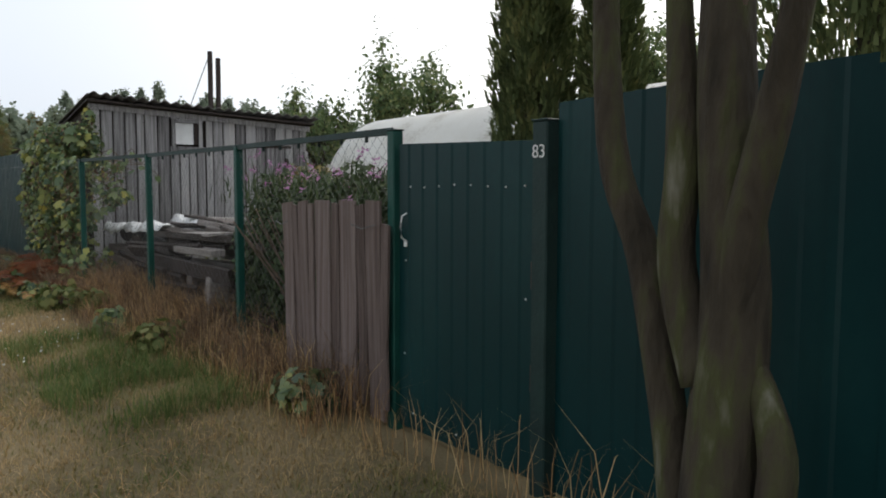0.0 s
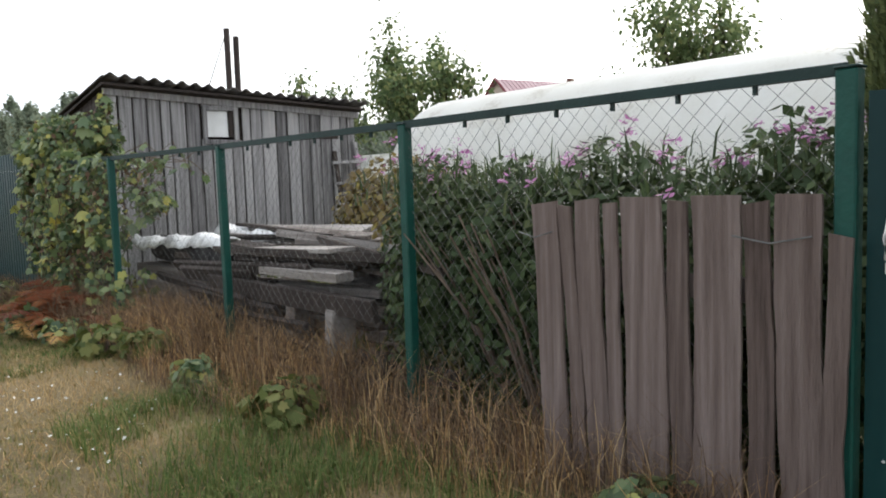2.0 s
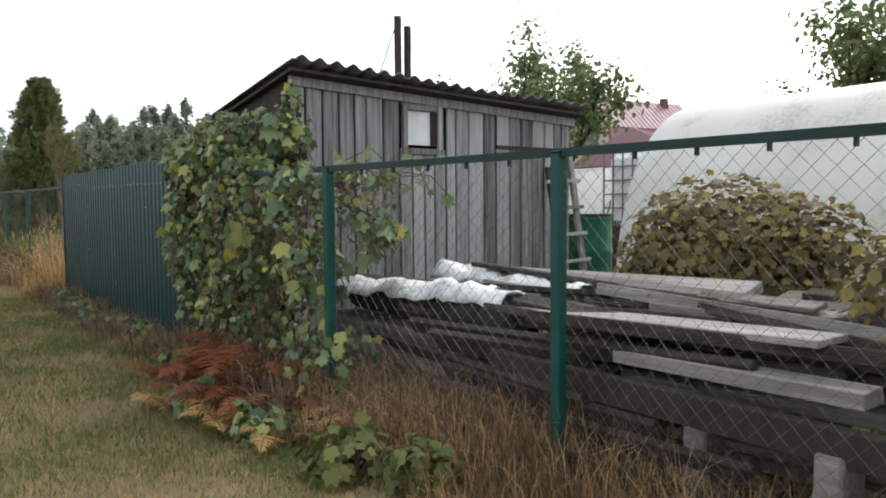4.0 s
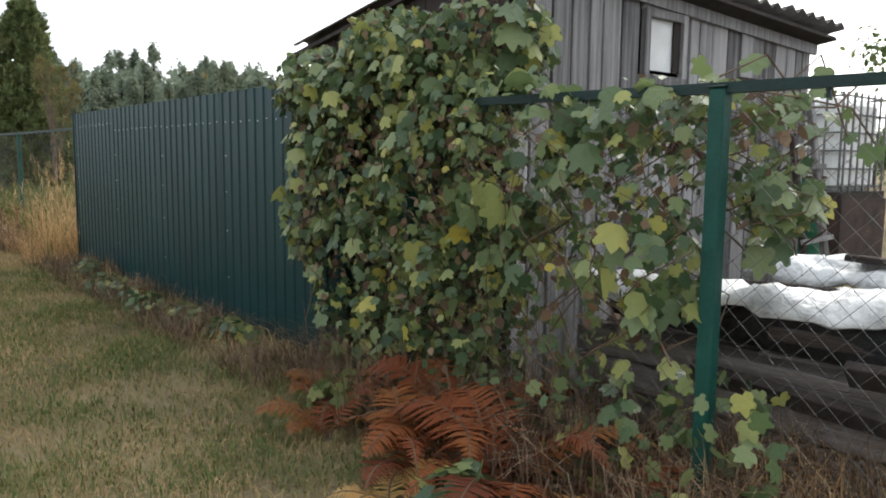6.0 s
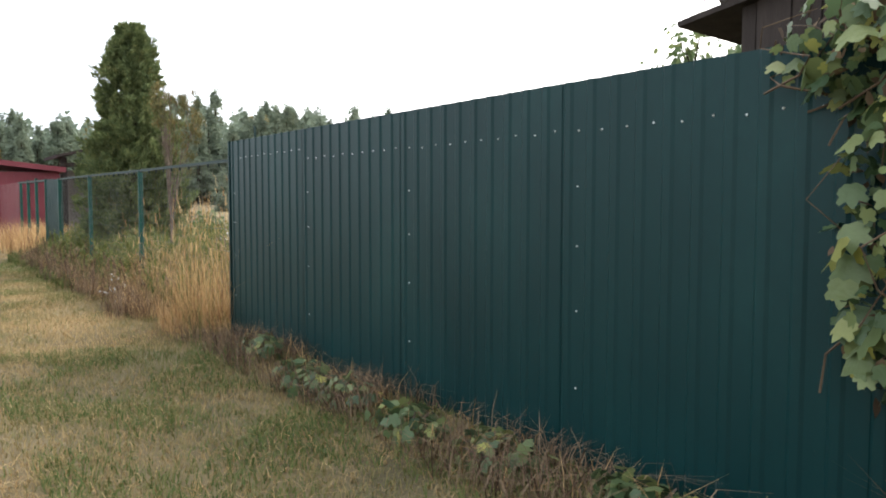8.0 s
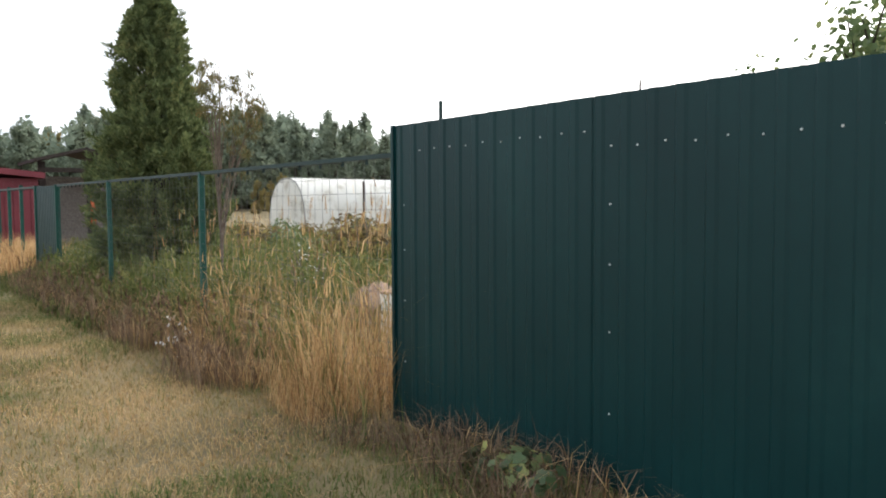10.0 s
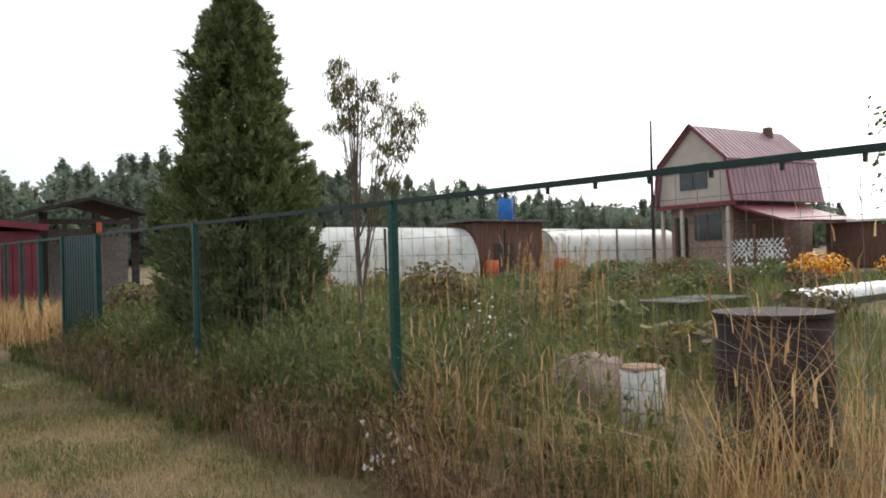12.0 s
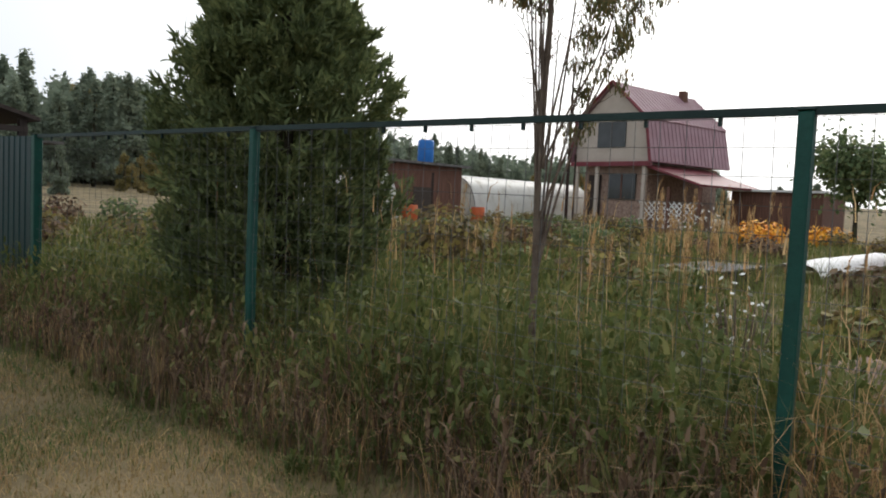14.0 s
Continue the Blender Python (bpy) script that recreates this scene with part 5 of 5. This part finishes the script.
part("orange_board", slab(0.12, 0.27, -1.05, -1.02, 0.9, 2.6), M_ORANGEPAINT, sh, "narrow orange painted board")
part("tie_beam", slab(-1.3, 1.3, -1.02, -0.88, 2.55, 2.68), M_DARKWOOD, sh)
part("back_wall", slab(-1.3, 1.6, 1.0, 1.1, 0, 2.5), M_LUMBER, sh)
part("roof", slab(0.3, 1.9, -1.6, -0.6, 2.3, 2.36, Matrix.Rotation(radians(0), 4, "Y")), M_SLATE, sh)
part("bench", slab(0.7, 1.9, -1.5, -1.2, 0, 0.8), M_REDWOOD, sh)
wh = thing("house", "distant white gabled house at the lane end", "house", (0.9, 62, 0.2))
part("wall", slab(-1.5, 2.5, 0, 4, 0, 3.6), M_WHITE, wh)
bm = bmesh.new()
a = [bm.verts.new(p) for p in ((-1.8, -0.3, 3.61), (2.8, -0.3, 3.61), (0.5, -0.3, 5.6))]
b = [bm.verts.new(p) for p in ((-1.8, 4.3, 3.61), (2.8, 4.3, 3.61), (0.5, 4.3, 5.6))]
for f in ((a[0], a[1], a[2]), (b[1], b[0], b[2]), (a[0], a[2], b[2], b[0]), (a[2], a[1], b[1], b[2]), (a[1], a[0], b[0], b[1])):
    bm.faces.new(f)
part("roof", bm, M_SLATE, wh)

# ---- far woods ----
def conifer_meshes(seed, h, material, round_crown=False):
    random.seed(seed)
    t = thing("pine", "tall dark pine at the wood's edge", "tree", (0, 0, 0), "trees of the far wood")
    part("trunk", tube(bmesh.new(), [(0, 0, 0), (0.1, 0, h * 0.5), (0, 0, h * 0.95)], [0.25, 0.18, 0.04], 6), M_BARK, t)
    blobs = []
    for k in range(44 if not round_crown else 26):
        u = random.uniform(0.12, 1)
        r = (2.3 * (1.02 - u) ** 0.8 + 0.05) if not round_crown else 2.3 * math.sin(math.pi * min(0.98, u * 0.85 + 0.12))
        a = random.uniform(0, 6.28)
        s = random.uniform(0.3, 1) * r
        blobs.append((s * math.cos(a), s * math.sin(a), u * h, 0.3 + 0.75 * (1 - u), 0.3 + 0.75 * (1 - u), 0.75))
    P, d = shell(4200, blobs, 0.3)
    polys("crown", leaves(P, d + np.array([0, 0, 0.5]), 0.42, LANCE * np.array([2.4, 1]), -0.2, 0.6), material, t)
    return t


kinds = [conifer_meshes(1, 12, M_HAZED_PINE), conifer_meshes(2, 11, M_HAZED_PINE), conifer_meshes(3, 13, M_HAZED_PINE), conifer_meshes(4, 9, M_BIRCH, True), conifer_meshes(5, 9, M_HAZED_PINE, True)]
tagged(kinds[3], "yellowing birch at the wood's edge")
def wood_top(az):
    return np.interp(az, [-6, 8, 18, 25, 31, 36, 40, 44, 50, 62], [9.5, 10.6, 12.8, 12.6, 11.4, 10.2, 9.0, 7.8, 6.4, 5.2])


random.seed(77)
spots = []
for k in range(290):
    az = random.uniform(-6, 64)
    dist = random.uniform(95, 140)
    hgt = float(wood_top(az)) * dist / 105
    kind = random.choice((0, 0, 1, 1, 2, 2, 4))
    if random.random() < 0.08 and az < 24:
        kind = 3
    spots.append((az, dist, hgt * random.choice((0.78, 0.88, 0.95, 1.03)) * random.uniform(0.94, 1.03) * (0.8 if kind > 2 else 1.0) / (12, 11, 13, 9, 9)[kind], kind))
for k in range(40):
    spots.append((random.uniform(-3, 85), random.uniform(70, 95), random.uniform(0.32, 0.5), random.choice((3, 4, 4, 4))))
used = set()
for az, dist, s, kind in spots:
    x, y = dist * math.sin(radians(az)) - 0.5, dist * math.cos(radians(az)) + 8
    m = pose(x, y, float(ground_z(x, y)) - 0.3, 0, 0, random.uniform(0, 360))
    if kind not in used:
        used.add(kind)
        ob = kinds[kind]
        ob.matrix_basis = m
    else:
        ob = copy_thing(kinds[kind], m)
    ob.scale = (s * 1.15, s * 1.15, s)

# trees by the far house
orchard_tree(38.0, 27.6, 2.1, 1.75, 14, 5200, 1.0, 0.24, "tall leafy tree beside the far house")
orchard_tree(41.0, 22.0, 0.9, 0.85, 12, 3000, 0.9, 0.26, "round leafy tree beside the far house")
orchard_tree(47.0, 26.0, 1.0, 1.1, 13, 2200, 0.9, 0.26, "round leafy tree beside the far house")

# ---- garden planting ----
random.seed(33)
for k in range(84):
    x, y = random.uniform(4.5, 34), random.uniform(20, 42)
    if 13 < x < 22.5 and 21.5 < y < 25:
        continue
    if (x - 10.9) ** 2 + (y - 20.1) ** 2 < 1:
        continue
    h = random.uniform(0.4, 0.7) + 0.014 * (y - 20)
    bush("garden_plant", "leafy green garden plant among tall weeds", "garden plant", x, y, [(0, 0, h * 0.55, 0.6, 0.6, h * 0.5)], 420, 0.13, OVATE, random.choice((M_WEED, M_WEED, M_APPLE, M_CURRANT, M_CURRANT, M_BROWN)), 5, h, 0.4, "garden plants")
bush("brown_bush", "withered brown shrub in the overgrown plot", "bush", 7.2, 26.3, [(0, 0, 0.6, 0.8, 0.8, 0.55), (0.6, 0.3, 0.5, 0.6, 0.6, 0.45)], 2200, 0.1, OVATE, M_CURRANT, 14, 0.9, 0.6)
bush("marigold_bush", "clump of orange garden flowers", "flowers", 24.6, 27.6, [(0, 0, 0.6, 0.9, 0.9, 0.45)], 700, 0.14, OVATE, M_ORANGE, 8, 0.8, 0.6)
bush("marigold_bush", "small clump of orange garden flowers", "flowers", 30.5, 27.0, [(0, 0, 0.5, 1.0, 1.0, 0.4)], 400, 0.14, OVATE, M_ORANGE, 8, 0.7, 0.6)
bush("white_flowers", "pale flowers before the house", "flowers", 28.0, 31.5, [(0, 0, 0.9, 1.6, 1.6, 0.7)], 120, 0.13, OVATE, M_WHITE_PETAL, 8, 1.2, 0.9)
bush("white_flowers", "silvery pale weed heads in the tall grass", "flowers", 3.3, 20.9, [(0, 0, 0.6, 0.3, 0.3, 0.3)], 70, 0.03, OVATE, M_WHITE_PETAL, 14, 0.85, 0.3)

# ---- grass and weeds ----
P = scatter_on(190000, -1.2, 2.0, 1.8, 25)
P = np.concatenate([P, scatter_on(50000, -2.0, 2.0, 25, 42)])
tufts("lane_grass", "short trampled dry and green lane grass", P, rng.uniform(0.02, 0.075, len(P)), 0.0055, 1.0, M_TURF)
P = scatter_on(50000, 0.0, 2.0, 8.0, 17, 0.9)
tufts("green_lane_grass", "short green grass patches in the lane", P, rng.uniform(0.03, 0.085, len(P)), 0.0055, 0.9, M_GREEN_TURF)
P = scatter_on(9000, 0.8, 2.1, 3.9, 6.8, 0.8)
tufts("green_verge_grass", "long green grass tufts under the fence", P, rng.uniform(0.06, 0.2, len(P)), 0.006, 0.8, M_GREEN_TURF)
P = np.concatenate([scatter_on(3800, 1.6, 2.45, 5.8, 9.3), scatter_on(900, 1.7, 2.3, 3.3, 5.6), scatter_on(300, 1.9, 2.15, -2, 3.2)])
tufts("dry_verge_grass", "tall dry brown grass under the wire fence", P, rng.uniform(0.2, 0.55, len(P)) * np.clip((P[:, 0] - 1.3) * 1.3, 0.35, 1), 0.0045, 0.7, M_STRAW)
P = np.concatenate([scatter_on(3200, 1.8, 2.5, 5.6, 9.2), scatter_on(1200, 1.8, 2.4, 3.4, 5.6)])
tufts("dead_stalks", "dark brown dead stalks before the lumber pile", P, rng.uniform(0.2, 0.62, len(P)) * np.clip((P[:, 0] - 1.3) * 1.3, 0.4, 1), 0.005, 0.75, M_BROWN)
P = np.concatenate([scatter_on(2600, 1.5, 2.5, 6.0, 11.3), scatter_on(4600, 1.4, 1.95, 11.5, 17.3, 0.6)])
tufts("dead_weed_litter", "tangled brown dead weeds along the fence", P, rng.uniform(0.08, 0.3, len(P)), 0.005, 1.3, M_BROWN)
P = np.concatenate([scatter_on(6000, 1.45, 2.35, 17.4, 20.3, 1.0), scatter_on(320, 1.75, 2.35, 17.45, 18.3), scatter_on(300, 2.3, 4.0, 21.2, 23.5)])
hh = (0.25 + 0.95 * rng.uniform(0, 1, len(P)) ** 1.8) * np.clip((P[:, 0] - 1.1) * 1.1, 0.4, 1)
hh *= np.where((P[:, 1] < 18.15) & (P[:, 0] > 1.7), 1.25, np.where((P[:, 1] > 18.15) & (P[:, 1] < 19.3), 0.72, 1.0))
tufts("tall_straw_grass", "tall golden dry grass along the wire fence", P, hh, 0.004, 1.05, M_STRAW)
i = rng.choice(np.flatnonzero(hh > 0.5), 170, replace=False)
Q = P[i] + np.stack([0 * hh[i], 0 * hh[i], hh[i] * 0.95], 1) + rng.normal(0, 0.04, (170, 3))
tagged(polys("grass_plumes", blades(Q, rng.uniform(0.08, 0.17, 170), 0.008, 0.5), M_STRAW), "straw coloured feathery grass plumes", "grass", kind="stuff")
Q = scatter_on(110, 2.1, 5.0, 20.0, 26.5)
Q[:, 2] += rng.uniform(0.8, 1.3, 110)
stem = Q.copy()
stem[:, 2] = ground_z(Q[:, 0], Q[:, 1])
tagged(polys("grass_plumes", blades(Q, rng.uniform(0.1, 0.2, 110), 0.009, 0.5), M_STRAW), "straw coloured feathery grass plumes", "grass", kind="stuff")
tufts("plume_stalks", "thin dry stalks of tall grass", stem, (Q[:, 2] - stem[:, 2]) * 1.05, 0.004, 0.08, M_STRAW)
P = np.concatenate([scatter_on(9000, 1.6, 3.6, 20.2, 27.5), scatter_on(700, 1.7, 2.4, 17.6, 20.2, 0.8), scatter_on(9000, 2.6, 12, 18, 30)])
tufts("tall_green_weeds", "dense tall green weeds behind the wire fence", P, rng.uniform(0.3, 0.85, len(P)) * np.clip((P[:, 0] - 1.1) * 1.1, 0.35, 1), 0.008, 0.5, M_WEED)
P = scatter_on(9000, 1.5, 4.5, 20.0, 28)
P[:, 2] += rng.uniform(0.05, 0.7, len(P)) * np.clip((P[:, 0] - 1.2) * 1.1, 0.2, 1)
tagged(polys("weed_leaves", leaves(P, rng.normal(0, 0.4, P.shape) + np.array([-0.4, 0, 0.7]), 0.075, LANCE * np.array([1.8, 1]), 0.4), M_WEED), "leafy green weed growth behind the wire fence", "weeds", kind="stuff")
P = np.concatenate([scatter_on(5200, 1.25, 2.0, 18.5, 27, 0.5), scatter_on(900, 1.6, 2.6, 23, 27)])
tufts("dead_weed_stalks", "dark brown dead weed stalks along the fence", P, rng.uniform(0.15, 0.5, len(P)), 0.005, 0.7, M_BROWN)
P = np.concatenate([scatter_on(16000, 2.3, 32, 24, 44), scatter_on(5000, 2.4, 12, -2, 11)])
P = P[~((P[:, 0] > 2.4) & (P[:, 0] < 5.6) & (P[:, 1] > 10.5) & (P[:, 1] < 12.7))]
tufts("garden_weeds", "overgrown garden weeds and grass", P, rng.uniform(0.15, 0.55, len(P)), 0.03, 0.5, M_WEED)
P = np.concatenate([scatter_on(1600, 1.9, 2.6, 28.5, 33.2), scatter_on(700, 1.4, 1.9, 28.5, 38)])
tufts("rusty_weeds", "rust coloured dead weeds by the burgundy fence", P, rng.uniform(0.3, 0.9, len(P)), 0.012, 0.5, M_STRAW)
P = scatter_on(170, 0.2, 1.5, 5.8, 8.0, 0.4)
P[:, 2] += 0.05
tagged(polys("clover_flowers", leaves(P, np.tile([0, 0, 1.0], (len(P), 1)), 0.016, OVATE * np.array([1.8, 1]), 0.0), M_WHITE_PETAL), "tiny white flowers in the lane grass", "flowers", kind="stuff")
P = scatter_on(7500, 1.35, 2.6, 19.8, 27.5, 0.5)
tufts("mixed_dry_weeds", "dry rusty grass among the green weeds", P, rng.uniform(0.2, 0.75, len(P)) * np.clip((P[:, 0] - 0.9) * 0.9, 0.3, 1), 0.004, 0.8, M_STRAW)
P = np.concatenate([scatter_on(16000, -1.0, 1.6, 12.5, 25, 1.0), scatter_on(5000, -0.5, 1.5, 2.5, 9, 1.0)])
tufts("mown_hay", "loose mown straw lying on the lane", P, rng.uniform(0.04, 0.1, len(P)), 0.0035, 2.2, M_STRAW)
P = np.concatenate([scatter_on(9000, -0.6, 1.9, 14, 27, 1.2), scatter_on(16000, 0.2, 1.9, 20, 28, 0.6)])
tufts("green_lane_tufts", "darker green grass tufts in the lane", P, rng.uniform(0.03, 0.1, len(P)), 0.005, 0.9, M_GREEN_TURF)
P = scatter_on(260, 1.5, 1.9, 11.8, 17.2)
tufts("arching_straws", "long arching dry stalks at the fence foot", P, rng.uniform(0.15, 0.3, len(P)), 0.005, 1.3, M_STRAW)
P = scatter_on(26, 1.5, 1.9, 17.0, 17.9)
tufts("tall_green_blades", "tall single green grass blades by the sheet fence", P, rng.uniform(0.25, 0.5, len(P)), 0.007, 0.6, M_GREEN_TURF)
P = np.concatenate([scatter_on(2200, 1.65, 2.35, 9.0, 11.6), scatter_on(700, 1.5, 1.9, 8.2, 11.0)])
tufts("undergrowth", "dark tangled dead stalks under the hop vine", P, rng.uniform(0.15, 0.55, len(P)), 0.006, 0.9, M_BROWN)
P = scatter_on(420, 1.75, 2.3, 8.9, 11.5)
P[:, 2] += rng.uniform(0.08, 0.6, len(P))
tagged(polys("undergrowth_leaves", leaves(P, rng.normal(0, 0.4, P.shape) + np.array([-0.6, -0.2, 0.5]), 0.07, LOBED, 0.5), M_VINE), "green leaves low under the hop vine", "weeds", kind="stuff")
n = 42000
az, dist = np.radians(rng.uniform(-7, 64, n)), rng.uniform(108, 150, n)
deg = np.degrees(az)
top = wood_top(deg) * dist / 105 * (0.78 + 0.07 * np.sin(2.3 * deg) + 0.07 * np.sin(5.1 * deg + 1) + 0.06 * np.sin(11.7 * deg))
P = np.stack([dist * np.sin(az), dist * np.cos(az) + 8, 0 * az], 1)
P[:, 2] = ground_z(P[:, 0], P[:, 1]) + top * rng.uniform(0, 1, n) ** 0.8
# wood fill in the same needle colour, with the haze painted in
tagged(polys("far_wood", leaves(P, rng.normal(0, 0.5, P.shape) + np.array([0, -0.6, 0.5]), 0.9, OVATE, 0.1), M_HAZED_PINE), "dense dark foliage of the far wood", "wood", kind="stuff")
P = scatter_on(1500, 2.5, 4.4, 17.8, 20.6)
P = P[(np.abs(P[:, 0] - 3.3) > 0.45) | (P[:, 1] > 20.2)]
tufts("rank_grass", "rank half-dry grass round the barrel and stump", P, rng.uniform(0.12, 0.42, len(P)), 0.005, 0.8, M_STRAW)


def leafy_stalks(name, label, P, h, leaf, material, per=16):
    """Upright herb stalks set with narrow drooping leaves, as one stand."""
    n = len(P)
    lean = rng.normal(0, 0.13, (n, 2))
    i = np.repeat(np.arange(n), per)
    v = rng.uniform(0.12, 1, len(i))
    Q = P[i] + np.stack([lean[i, 0] * h[i] * v, lean[i, 1] * h[i] * v, h[i] * v], 1)
    a = rng.uniform(0, 2 * np.pi, len(i))
    lv = blades(Q, leaf * (1.15 - 0.6 * v) * rng.uniform(0.7, 1.3, len(i)), leaf * 0.2, 1.0, a)
    tip = P + np.stack([lean[:, 0] * h, lean[:, 1] * h, h], 1)
    side = np.stack([np.cos(h * 90), np.sin(h * 90), 0 * h], 1) * 0.003
    st = np.stack([P - side, P + side, (P + tip) / 2 + side * 0.7, tip, (P + tip) / 2 - side * 0.7], 1)
    return tagged(polys(name, np.concatenate([lv, st]), material), label, "weeds", kind="stuff")


P = np.concatenate([scatter_on(1150, 1.75, 2.9, 20.2, 27.2, 0.5), scatter_on(420, 3.0, 5.5, 21.5, 27)])
leafy_stalks("herb_stand", "dense leafy green herb stalks along the wire fence", P, rng.uniform(0.35, 0.85, len(P)) * np.clip((P[:, 0] - 1.2) * 1.2, 0.5, 1), 0.11, M_WEED)
P = scatter_on(520, 1.5, 2.3, 19.2, 27, 0.5)
leafy_stalks("withered_herbs", "withered brown herb stalks at the fence foot", P, rng.uniform(0.2, 0.55, len(P)), 0.09, M_BROWN, 12)
P = scatter_on(110, 1.7, 2.7, 18.4, 20.5, 0.6)
leafy_stalks("herb_stand", "leafy green herbs among the tall dry grass", P, rng.uniform(0.3, 0.6, len(P)), 0.1, M_WEED)

# feathery reed grass clump in the overgrown plot, and single heads nearer the fence
Q = np.concatenate([rng.normal(0, 1, (64, 3)) * np.array([0.28, 0.35, 0]) + np.array([5.2, 21.9, 0]), scatter_on(14, 2.3, 4.2, 21.0, 24.5) * np.array([1, 1, 0])])
z0 = ground_z(Q[:, 0], Q[:, 1])
hq = rng.uniform(0.85, 1.32, len(Q))
st = Q.copy()
st[:, 2] = z0
tufts("reed_stalks", "thin straw stalks of reed grass", st, hq, 0.006, 0.1, M_STRAW)
i = np.repeat(np.arange(len(Q)), 60)
v = rng.uniform(-0.12, 0.16, len(i))
C = Q[i] + np.stack([rng.normal(0, 0.007, len(i)) + 0.12 * v, rng.normal(0, 0.007, len(i)), z0[i] + hq[i] * 0.95 + v], 1)
tagged(polys("reed_plumes", blades(C, rng.uniform(0.03, 0.06, len(i)), 0.004, 0.4), M_STRAW), "pale feathery reed grass heads", "grass", kind="stuff")

# dry branched weed with pale seed heads that leans over the lane edge
random.seed(61)
dw = thing("dry_weed", "dry branched weed with pale seed heads by the fence", "weed", (1.62, 19.75, 0.12))
for k in range(5):
    bm, tips = bmesh.new(), []
    limb(bm, (0.03 * k - 0.06, 0.05 * k - 0.1, -0.03), (-0.5, random.uniform(-0.2, 0.9), 0.6), 0.3, 0.004, 1, tips, 4)
    stalk = part("stalk", bm, M_VINE_DRY, dw)
    C = np.repeat(np.array([tuple(p) for p in tips]), 10, 0) + rng.normal(0, 0.005, (len(tips) * 10, 3))
    tagged(polys("seed_head", blades(C, 0.014, 0.006, 0.8), M_WHITE_PETAL, stalk), kind="stuff")

P = scatter_on(800, 1.2, 1.9, 21.5, 28.5, 0.8)
leafy_stalks("low_weeds", "low dark green weeds along the lane edge", P, rng.uniform(0.05, 0.2, len(P)), 0.075, M_WEED, 10)
